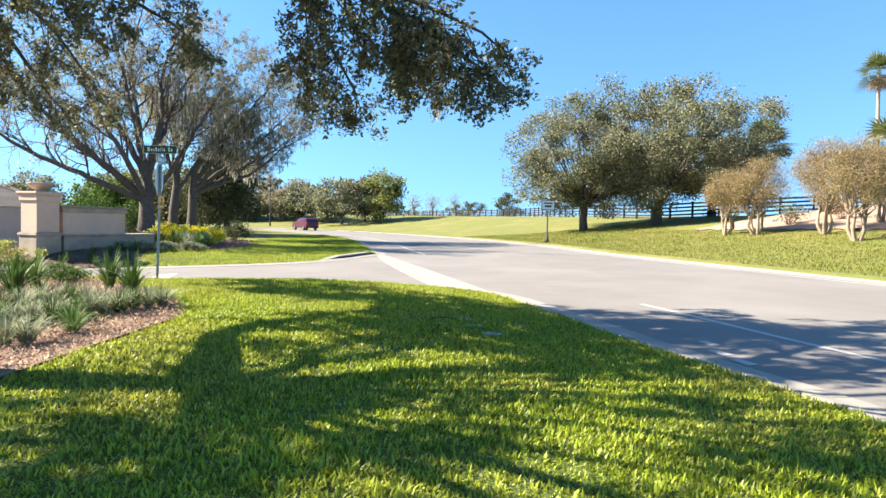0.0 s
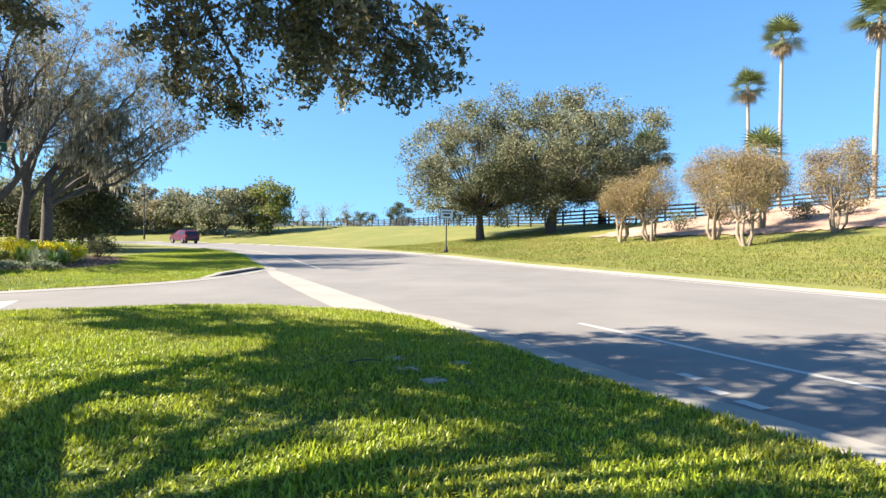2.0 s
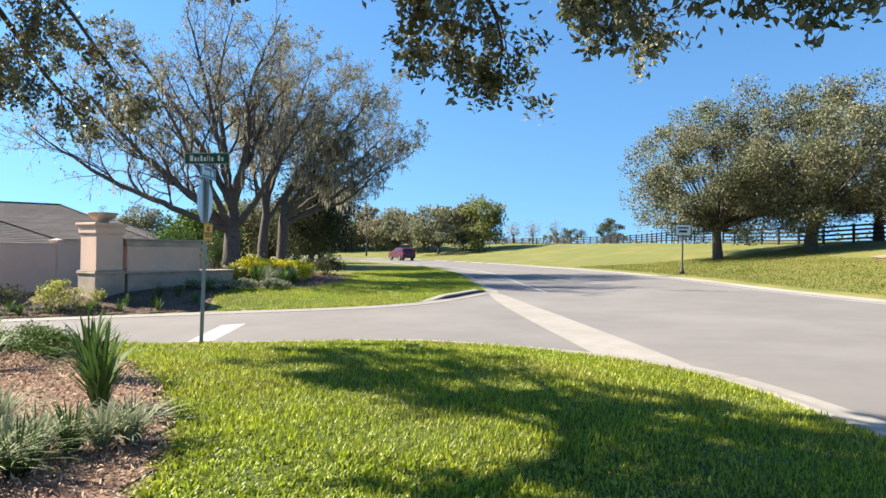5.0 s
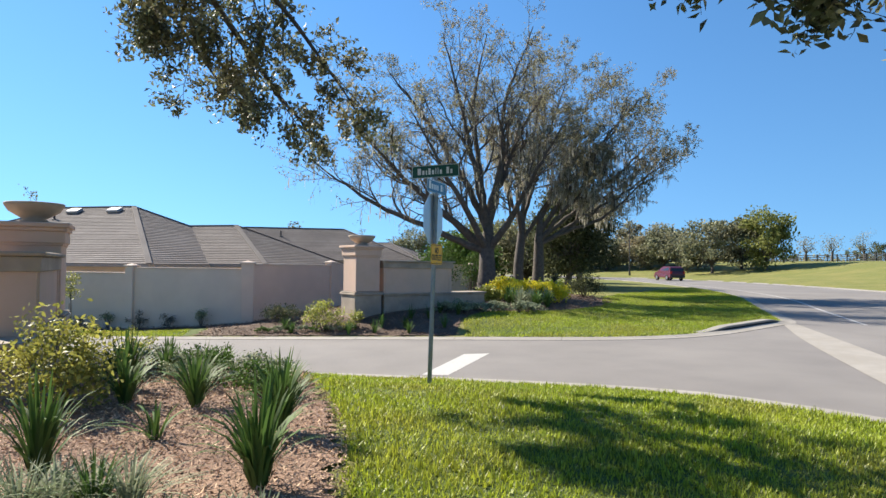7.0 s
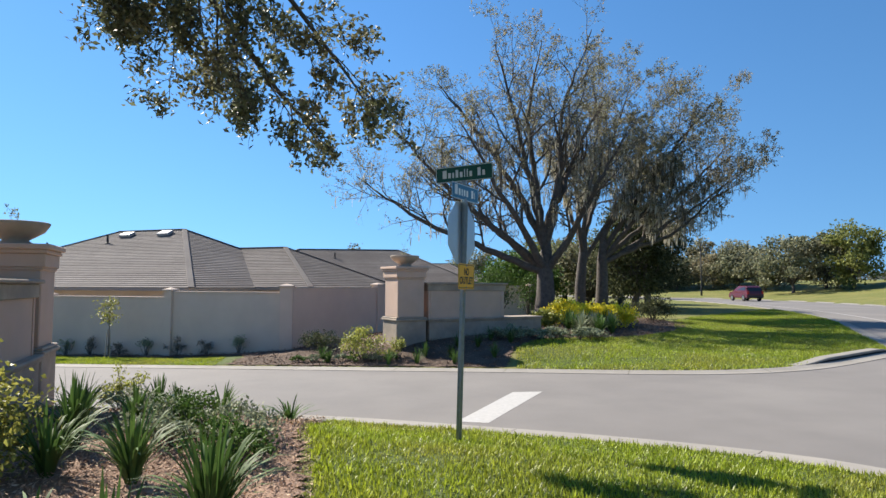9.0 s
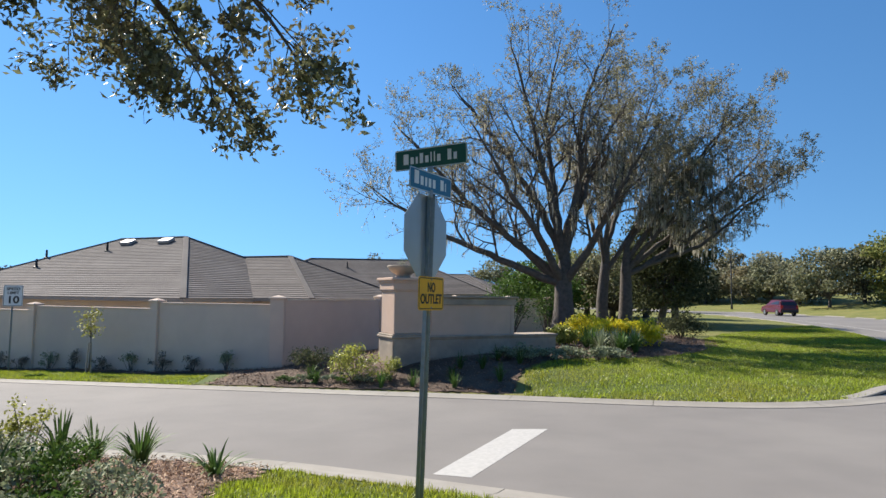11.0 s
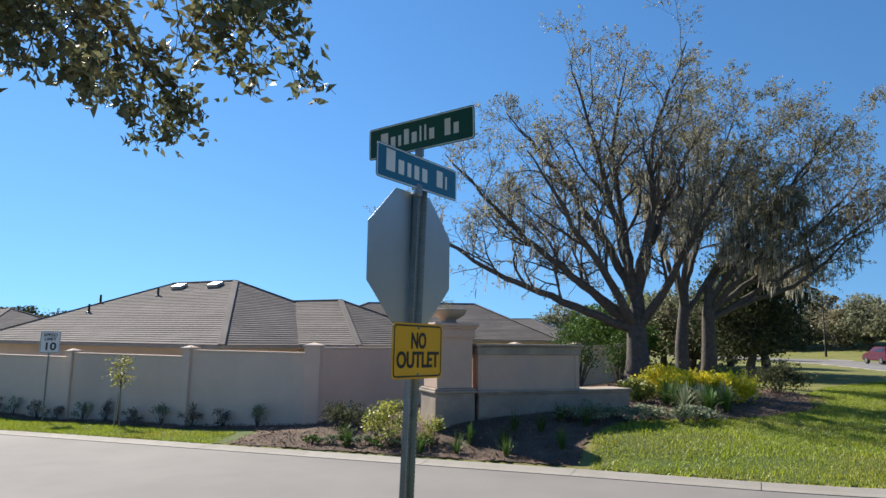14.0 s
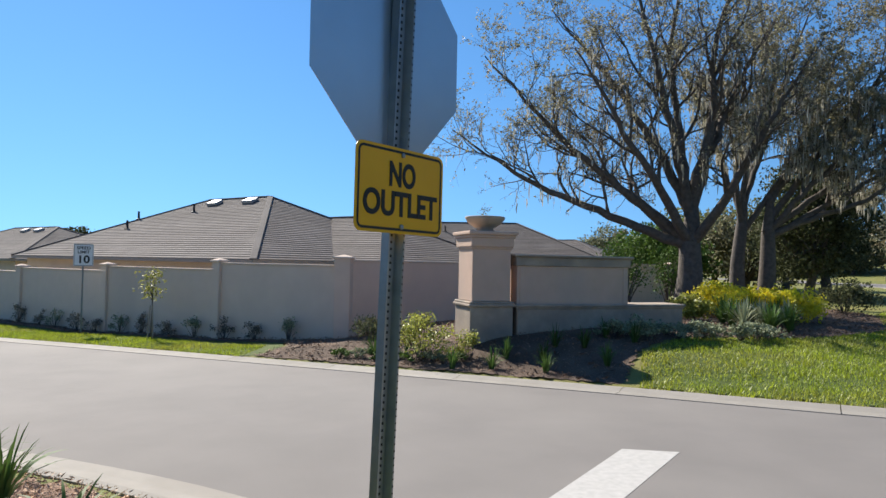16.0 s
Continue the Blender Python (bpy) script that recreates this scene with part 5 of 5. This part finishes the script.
sheet_in("bed_near", BED_NEAR, 0.16, 0.02, M["mulch"], "red-brown bark mulch planting bed", "mulch bed")
sheet_in("bed_island", BED_ISLAND, 0.09, 0.02, M["shade_mulch"], "mulch bed round the entrance sign, wall shade in its dark brown", "mulch bed")
sheet_in("bed_bank", BANK_BED, 0.5, 0.06, M["bank_mulch"], "bare pinkish-brown mulched slope behind the trees", "mulch slope")
chips("mulch_chips", BED_NEAR[BED_NEAR[:, 1] > 1], 190000, 0.036, "loose bark chips on the planting bed", M["chip"])
# darker than the near chips, to carry the shade round the sign wall
chips("mulch_chips_far", BED_ISLAND, 70000, 0.075, "loose bark chips round the entrance sign", M["mulch"])

LAWN_NEAR = np.vstack((ROAD_L[(ROAD_L[:, 1] > -3)], CORNER[(CORNER[:, 0] > -9.9)][1:], BED_EDGE[::-1][(BED_EDGE[::-1][:, 1] > -3)]))
gr = np.random.default_rng(3)
pts = scatter(gr, LAWN_NEAR, 900000)
pts = pts[(pts[:, 1] > 2.8) | (gr.uniform(0, 1, len(pts)) < 0.3)]
keep = gr.uniform(0, 1, len(pts)) < np.where(pts[:, 1] < 10, 1.0, 0.85)
bare = np.exp(-(((pts[:, 0] + 0.6) / 0.55) ** 2 + ((pts[:, 1] - 7.1) / 0.3) ** 2))
keep &= gr.uniform(0, 1, len(pts)) > bare * 0.75
# added dark sheet: its colour gives the shade in the blades' gaps
sheet_in("lawn_near", LAWN_NEAR, 0.12, 0.006, M["gap_shade"], "dark sheet under the near lawn, shade between blades in its colour", "lawn", 0.003)
pts = pts[keep]
pts = pts + gr.normal(size=pts.shape) * 0.045
blades("lawn_grass", pts[pts[:, 1] < 10.0], 0.08, 0.015, M["blade"], "thick green lawn grass in tufts", gr)
blades("lawn_grass_far", pts[pts[:, 1] >= 10.0], 0.09, 0.019, M["blade"], "thick green lawn grass towards the corner", gr, simple=True)
ISLAND_LAWN = np.vstack((LANE_F[LANE_F[:, 0] > -11.4], ROAD_FAR_L[(ROAD_FAR_L[:, 1] < 58)], [(-13, 45), (-12.0, 39), (-10.6, 35), (-10.9, 32), (-11.6, 29.4), (-12.3, 27.3), (-12.1, 25.4)]))
pts = scatter(gr, ISLAND_LAWN, 300000)
sheet_in("lawn_island", ISLAND_LAWN, 0.2, 0.006, M["gap_shade"], "dark sheet under the island grass, shade between blades in its colour", "lawn", 0.003)
blades("island_grass", pts, 0.105, 0.02, M["blade"], "green grass on the island corner", gr, simple=True)
VERGE = np.vstack((LANE_F[(LANE_F[:, 0] > -44) & (LANE_F[:, 0] < -19.4)], [(-20.9, 21.8), (-24.3, 20.9), (-30.1, 19.1), (-36, 17.1), (-44, 14.3)]))
pts = scatter(gr, VERGE, 380000)
sheet_in("lawn_verge", np.vstack((VERGE[:-5], [(-19.3, 20.95), (-20.6, 22.3), (-24.3, 21.4), (-30.1, 19.6), (-36, 17.6), (-44, 14.8)])), 0.12, 0.006, M["gap_shade"], "dark sheet under the verge grass, shade between blades in its colour", "lawn", 0.003)
blades("verge_grass", pts, 0.09, 0.018, M["blade"], "strip of green grass between lane and wall", gr, simple=True)

# lids of irrigation boxes sunk in the turf, and a fallen stick
for x, y, turn in ((0.29, 9.51, 12), (1.06, 9.48, 20), (0.4, 8.96, 5), (0.58, 8.44, 30)):
    bm = block(bmesh.new(), (0.25, 0.16, 0.03), (0, 0, 0), 0.01)
    lid = thing("utility_lid", pose(x, y, gz1(x, y) + 0.014, 1.5, 2, turn), "pale grey utility lid half grown over by turf", "utility lid", "utility lids")
    part("cover", bm, M["wood"], lid)
    part("lift_hole", block(bmesh.new(), (0.05, 0.02, 0.004), (0.08, 0, 0.017)), M["hole"], lid, "dark finger hole")
stick = smooth_line([(-0.25, 8.8, gz1(-0.25, 8.8) + 0.1), (-0.1, 8.9, gz1(-0.1, 8.9) + 0.11), (0.1, 8.93, gz1(0.1, 8.93) + 0.1)], 0.05)
v, f = ring_tubes([(stick, np.linspace(0.012, 0.006, len(stick)))])
tagged(obj("fallen_stick", mesh_of("fallen_stick", v, f), M["bark"]), "short dry stick fallen on the lawn", "stick")

BANK_LAWN = np.vstack((beside(ROAD_R, -0.5)[(ROAD_R[:, 1] > 8) & (ROAD_R[:, 1] < 62)], [(20, 60), (17, 50), (19, 41), (21, 36), (26, 26), (32, 12)]))
pts = scatter(gr, BANK_LAWN, 200000)
blades("bank_grass", pts, 0.11, 0.045, M["bank_blade"], "thin olive grass on the mown bank", gr, simple=True)

build_near_oak()
bare_oak(21, (-17.1, 36.2), 2.5, 0.4, [(-8.9, 1, 6.9), (-7.4, -1, 9.2), (-5, 2, 12.0), (-2.4, -1, 13.0), (0.2, 1, 13.8), (2.0, -1.5, 13.4), (3.8, 1.5, 11.5), (-4.2, -3, 8.7), (3.2, -3, 8.6), (-5.6, 3, 8.4)], "tall half-bare oak with twisting limbs and moss", 900)
bare_oak(22, (-17.9, 42.0), 3.4, 0.27, [(0.8, 0, 13.4), (3.4, 1, 13.8), (-3, 1, 12), (5, -1, 10.2), (2, 3, 11), (-1.5, -2, 9.2)], "leaning oak hung with grey Spanish moss", 2300, 6)
bare_oak(23, (-17.0, 42.5), 3.2, 0.3, [(6.4, 0, 12), (8.2, 1, 10.3), (8.9, 0, 8.8), (6.6, -1.5, 7.4), (3, -2, 8.5), (4, 2, 12.8)], "broad oak hung with long grey Spanish moss", 2800, 7)
clump_tree("cedar_tree", 24, (-18.3, 51.0), 7.6, (2.7, 2.7, 3.6), 90, 150, 0.2, M["bark"], M["dark_leaf"], "dense dark evergreen behind the mossy oaks", "tree", clump=0.6, low=-0.95)
clump_tree("cedar_tree", 25, (-18.8, 55.0), 8.0, (3.2, 3.2, 3.6), 70, 140, 0.2, M["bark"], M["dark_leaf"], "dense dark evergreen behind the mossy oaks", "tree", clump=0.6, low=-0.95)

for k, (x, y, h, w, leaf) in enumerate(((-23.5, 55, 5.5, 3.6, "far_oak_leaf"), (-27.5, 59, 6.0, 4.0, "green_leaf"), (-31.5, 63, 6.0, 4.0, "far_oak_leaf"), (-24.6, 64, 6.2, 3.4, "far_oak_leaf"), (-26, 49, 4.0, 2.8, "shrub_leaf"))):
    clump_tree("back_tree", 70 + k, (x, y), h, (w, w, h * 0.48), 50, 170, 0.26, M["bark"], M[leaf], "bushy tree filling the gap behind the oaks", "tree", "back trees", clump=0.7, low=-0.98)
# oaks on the bank
clump_tree("oak_tree", 31, (12.4, 58.3), 12.0, (6.6, 6.0, 5.3), 230, 250, 0.19, M["bark"], M["far_oak_leaf"], "round live oak with dense grey-green crown", "tree", "oaks", trunk_r=0.34, clump=0.6, low=-0.97, full=2.8, shell=0.62)
clump_tree("oak_tree", 32, (17.9, 55.2), 12.8, (7.2, 6.4, 5.6), 250, 250, 0.19, M["bark"], M["far_oak_leaf"], "wide live oak with dense grey-green crown", "tree", "oaks", trunk_r=0.4, clump=0.62, low=-0.97, lean=(1.0, 0), full=2.8, shell=0.62)
clump_tree("oak_tree", 33, (24.0, 58.5), 11.2, (5.8, 5.6, 5.0), 100, 400, 0.17, M["bark"], M["far_oak_leaf"], "dark live oak standing behind its neighbours", "tree", "oaks", trunk_r=0.34, clump=0.6, low=-0.97, full=2.8, shell=0.62)
# crape myrtles
for k, (x, y, h, w) in enumerate(((18.6, 38.8, 4.7, 1.75), (20.7, 35.3, 5.2, 1.8), (20.0, 31.5, 5.1, 1.75), (24.9, 31.2, 5.0, 2.0), (17.6, 40.6, 4.2, 1.4), (24.5, 36.5, 4.6, 1.7), (27.8, 25.5, 5.4, 2.0))):
    clump_tree("crape_myrtle", 40 + k, (x, y), h, (w, w, h * 0.37), 80, 290, 0.068, M["pale_bark"], M["tan_leaf"], "crape myrtle with tan autumn leaves and pale trunks", "tree", "crape myrtles", stems=4, trunk_r=0.17, clump=0.36, low=-0.75, fork=0.0)
palm(51, 35.2, 49.2, 17.9, 1.75, "tall fan palm with a slim bare trunk", 14)
palm(52, 35.3, 53.3, 14.9, 1.7, "shorter fan palm with a slim bare trunk", 12)
palm(53, 33.8, 38.4, 15.9, 1.8, "tall fan palm with a slim bare trunk", 14)
palm(54, 28.4, 41.5, 7.4, 1.7, "low cabbage palm behind the crape myrtles", 4)
palm(55, 29.0, 60.5, 9.6, 2.4, "dark cabbage palm beside the live oaks", 6)
palm(56, 30.5, 28.0, 7.2, 2.0, "low cabbage palm on the mulched slope", 8)
for k, (x, y, s) in enumerate(((22, 41.5, 1.7), (24.5, 40, 1.4), (27, 36, 1.5), (29, 35, 1.8), (31, 31, 1.6), (26, 44, 2.0), (33, 35, 2.2), (37, 33, 2.4), (30, 46, 2.2))):
    shrub("dry_shrub", 60 + k, x, y, (s * 1.6, s * 1.4, s), 900, M["tan_leaf"] if k % 2 else M["far_oak_leaf"], 0.13, "dry tan shrub on the mulched slope", group="dry shrubs")
# far trees beyond the bend
for k, (x, y, h, w, leaf, lab) in enumerate((
        (-10.5, 105, 9.3, 3.6, "green_leaf", "bright green roadside tree in the distance"), (-17.5, 106, 8.8, 5.0, "far_oak_leaf", "dark round tree in the distance"), (-22, 112, 7.2, 4.2, "far_oak_leaf", "grey-green tree in the distance"), (-14, 109, 7.8, 4.2, "far_oak_leaf", "dark round tree in the distance"), (-26.5, 116, 6.6, 4.2, "far_oak_leaf", "grey-green tree in the distance"), (-31, 119, 6.4, 4.0, "dry_leaf", "thin pale tree in the distance"), (-37, 119, 6.0, 4.0, "far_oak_leaf", "grey-green tree in the distance"), (-43, 124, 7.2, 4.2, "dry_leaf", "thin pale tree in the distance"), (-50, 122, 6.8, 4.2, "far_oak_leaf", "grey-green tree in the distance"),
        (-28, 122, 7.4, 3.2, "dry_leaf", "thin pale tree in the distance"), (-34, 124, 8.0, 3.4, "dry_leaf", "thin pale tree in the distance"), (-40, 122, 7.0, 3.6, "dry_leaf", "thin pale tree in the distance"), (-46, 118, 7.0, 3.8, "far_oak_leaf", "grey-green tree in the distance"),
        (-55, 128, 8.0, 4.5, "far_oak_leaf", "grey-green tree in the distance"), (-70, 130, 9.0, 5.0, "far_oak_leaf", "grey-green tree in the distance"), (-36, 90, 6.5, 4.0, "far_oak_leaf", "grey-green tree behind the houses"),
        (-64, 100, 8.0, 5.0, "far_oak_leaf", "grey-green tree behind the houses"), (-85, 90, 8.5, 5.0, "far_oak_leaf", "grey-green tree behind the houses"), (-95, 50, 6.2, 4.5, "far_oak_leaf", "dark tree behind the houses"), (-98, 38, 6.0, 4.5, "dark_leaf", "dark tree behind the houses"), (-90, 30, 6.0, 4.5, "dark_leaf", "dark tree behind the houses"),
        (2, 150, 6.5, 1.8, "dry_leaf", "small bare tree beyond the fence"), (-3, 128, 4.6, 1.2, "dry_leaf", "small young tree on the far lawn"), (-6.5, 126, 4.2, 1.1, "dry_leaf", "small young tree on the far lawn"),
        (20, 210, 10.0, 5.5, "dark_leaf", "distant dark grove beyond the fence"), (8, 260, 9.0, 8, "dark_leaf", "distant dark grove beyond the fence"), (-25, 240, 9.0, 8, "far_oak_leaf", "distant grove beyond the fence"))):
    n, per, size, rise = (16, 34, 0.2, 0.38) if w < 2 else (46, 85, 0.44, 0.49)
    clump_tree("far_tree", 80 + k, (x, y), h, (w, w, h * rise), n, per, size, M["bark"], M[leaf], lab, "tree", "far trees", trunk_r=0.2, clump=0.72, low=-0.98)
r_line = np.random.default_rng(9)
pl = []
for x, y, n in ((-160, 130, 26), (-60, 210, 26), (60, 300, 30), (150, 170, 22)):
    for k in range(n):
        c = np.array((x + r_line.normal() * 45, y + r_line.normal() * 14, 1.5 + r_line.uniform(0, 3.5)))
        pl.append(c + r_line.normal(size=(150, 3)) * np.array((4.5, 4.5, 1.9)))
pl = np.vstack(pl)
pl[:, 2] = np.maximum(pl[:, 2], 0.2)
v, f = leaf_cards(r_line, pl, 1.1, 0.7)
tagged(obj("far_woods", mesh_of("far_woods", v, f), M["far_oak_leaf"]), "low line of distant grey-green woods", "woods", kind="stuff")

# island planting
shrub("lime_shrub", 101, -15.7, 22.85, (1.5, 1.3, 1.05), 1300, M["lime_leaf"], 0.08, "feathery lime-green shrub before the pillar", group="lime shrubs")
shrub("lime_shrub", 102, -14.75, 23.25, (0.6, 0.6, 0.75), 600, M["lime_leaf"], 0.06, "small lime-yellow shrub at the pillar's foot", group="lime shrubs")
# the dark leaf material paints this shrub's shade by the wall
shrub("dark_shrub", 103, -18.0, 23.2, (2.3, 1.0, 0.65), 1300, M["dark_leaf"], 0.07, "shrub against the wall, its shade put into dark leaf colour", group="dark shrubs")
for k, (x, y, w, h) in enumerate(((-14.3, 33.0, 1.8, 1.05), (-13.3, 33.6, 1.9, 1.1), (-12.7, 34.4, 1.8, 1.05), (-14.9, 34.2, 1.5, 1.1))):
    shrub("yellow_shrub", 110 + k, x, y, (w, w, h), 1700, M["yellow_leaf"], 0.13, "bright yellow-leaved shrub under the oaks", group="yellow shrubs")
for k, (x, y, w, h, m) in enumerate(((-14.1, 31.0, 1.1, 0.8, "lime_leaf"), (-12.8, 38.6, 2.2, 1.2, "dark_leaf"), (-19.6, 36.0, 2.0, 3.3, "shrub_leaf"), (-18.6, 37.5, 1.8, 2.6, "shrub_leaf"))):
    shrub("green_shrub", 120 + k, x, y, (w, w, h), 1700, M[m], 0.11, "leafy green shrub near the oak trunk", group="green shrubs")
for k in range(9):
    x, y = -12.9 + 0.24 * k + 0.2 * math.sin(k * 2.2), 26.0 + 0.42 * k
    shrub("silver_groundcover", 130 + k, x - 0.3, y, (0.95, 0.85, 0.42), 620, M["silver_leaf"], 0.07, "low silver-green groundcover in the mulch", "groundcover", "silver groundcover")
for k, (x, y) in enumerate(((-12.2, 29.9), (-11.9, 30.7), (-12.8, 30.6), (-12.4, 31.4), (-11.8, 31.6), (-12.9, 31.8), (-12.2, 32.4), (-13.2, 30.9), (-12.7, 32.9))):
    strap_clump(140 + k, x, y, 0.85, 0.55, 80, 0.05, M["strap_leaf"] if k % 3 else M["silver_leaf"], "grey-green strap-leaved clump in the mulch", "grey strap plants")
for k, (x, y) in enumerate(((-13.35, 23.95), (-13.1, 24.9), (-12.9, 23.5), (-14.1, 23.7), (-12.6, 25.9), (-13.6, 24.6), (-13.9, 23.1), (-16.6, 22.3), (-17.2, 22.6), (-14.6, 22.7), (-12.2, 24.4), (-13.3, 25.9))):
    strap_clump(150 + k, x, y, 0.5, 0.3, 45, 0.022, M["strap_leaf"], "small dark strap-leaved clump before the sign", "strap plants")
for k in range(7):
    shrub("low_groundcover", 160 + k, -17.6 + 0.45 * k, 21.95 + 0.18 * k, (0.7, 0.5, 0.26), 300, M["silver_leaf"] if k % 2 else M["shrub_leaf"], 0.06, "sparse low groundcover on the mulch", "groundcover", "low groundcover")

# roses, sapling by the wall
for k in range(12):
    s = k * 1.32 + 0.3 * math.sin(k * 3.1)
    x, y = -21.6 - s * 0.948, 22.75 - s * 0.318
    shrub("rose_bush", 170 + k, x, y, (1.05 + 0.2 * math.sin(k * 5), 0.7, 0.72 + 0.14 * math.cos(k * 4)), 460, M["rose_leaf"] if k % 3 else M["silver_leaf"], 0.06, "small straggly rose bush at the wall's foot", group="rose bushes", hollow=0.1)


def build_sapling():
    x, y = -25.9, 20.35
    r = np.random.default_rng(77)
    z = gz1(x, y)
    t = thing("sapling", pose(x, y, z), "young staked tree with sparse yellow-green leaves", "tree")
    p = smooth_line([(0, 0, -0.1), (0.03, 0, 0.7), (0, 0.02, 1.35)], 0.2)
    wood, tips = [(p, np.linspace(0.025, 0.014, len(p)))], []
    for k in range(12):
        e = np.array((r.normal() * 0.15, r.normal() * 0.15, 1.35 + r.uniform(0.0, 0.7)))
        q = smooth_line([(0, 0, 1.15 + r.uniform(0, 0.3)), e * 0.6 + np.array((0, 0, 0.5)), e], 0.15)
        wood.append((q, np.linspace(0.01, 0.003, len(q))))
        tips.append(e)
    v, f = ring_tubes(wood)
    obj("trunk", mesh_of("trunk", v, f), M["bark"], t)
    q = np.vstack(tips).repeat(26, 0)
    v, f = leaf_cards(r, q + r.normal(size=q.shape) * 0.12, 0.1)
    obj("crown", mesh_of("crown", v, f), M["gold_leaf"], t)
    for a in (0.3, 2.4, 4.5):
        dx, dy = 0.13 * math.cos(a), 0.13 * math.sin(a)
        m = Matrix.Translation((dx * 0.55, dy * 0.55, 0.45)) @ Vector((-dx * 0.4, -dy * 0.4, 0.95)).to_track_quat("Z", "Y").to_matrix().to_4x4()
        part("stake", block(bmesh.new(), (0.035, 0.035, 1.15), m, 0.004), M["wood"], t, "wooden stake")


build_sapling()

# the near bed
for k, (x, y, h, n) in enumerate(((-5.24, 10.68, 0.85, 100), (-6.2, 11.8, 0.85, 100), (-7.8, 12.1, 0.75, 85), (-9.4, 12.3, 0.8, 90), (-8.55, 11.75, 0.7, 70), (-6.7, 9.95, 0.8, 90), (-9.6, 15.2, 0.42, 40), (-10.9, 15.0, 0.6, 60), (-11.9, 14.9, 0.6, 60), (-11.4, 14.3, 0.6, 60), (-6.95, 11.05, 0.4, 18), (-9.9, 13.2, 0.55, 50), (-10.6, 12.9, 0.6, 50))):
    strap_clump(200 + k, x, y, h, 0.5, n, 0.034, M["strap_leaf"], "dark green strap-leaved clump in bark mulch", "strap plants", split=True)
for k in range(40):
    a, b = (k * 0.618) % 1, (k * 0.755 + 0.3) % 1
    x, y = -4.35 - 2.6 * a, 6.4 + 3.6 * b
    strap_clump(220 + k, x, y, 0.4, 0.52, 105, 0.016, M["silver_leaf"] if k % 3 else M["strap_leaf"], "grey-green variegated grass clump in mulch", "variegated grasses", "grass_clump")
for k in range(10):
    shrub("grey_groundcover", 250 + k, -7.6 - 0.28 * k + 0.3 * math.sin(k * 4), 12.9 + 0.9 * ((k * 0.618) % 1), (0.95, 0.8, 0.4), 620, M["silver_leaf"] if k % 2 else M["shrub_leaf"], 0.05, "soft grey-green groundcover in the bed", "groundcover", "grey groundcover")
shrub("green_shrub", 270, -8.9, 11.2, (1.5, 1.4, 1.1), 3200, M["gold_leaf"], 0.06, "leafy yellow-green shrub before the plinth", group="green shrubs")
shrub("green_shrub", 271, -12.0, 14.1, (0.7, 0.7, 0.75), 900, M["lime_leaf"], 0.05, "feathery lime-green shrub by the lane", group="green shrubs")
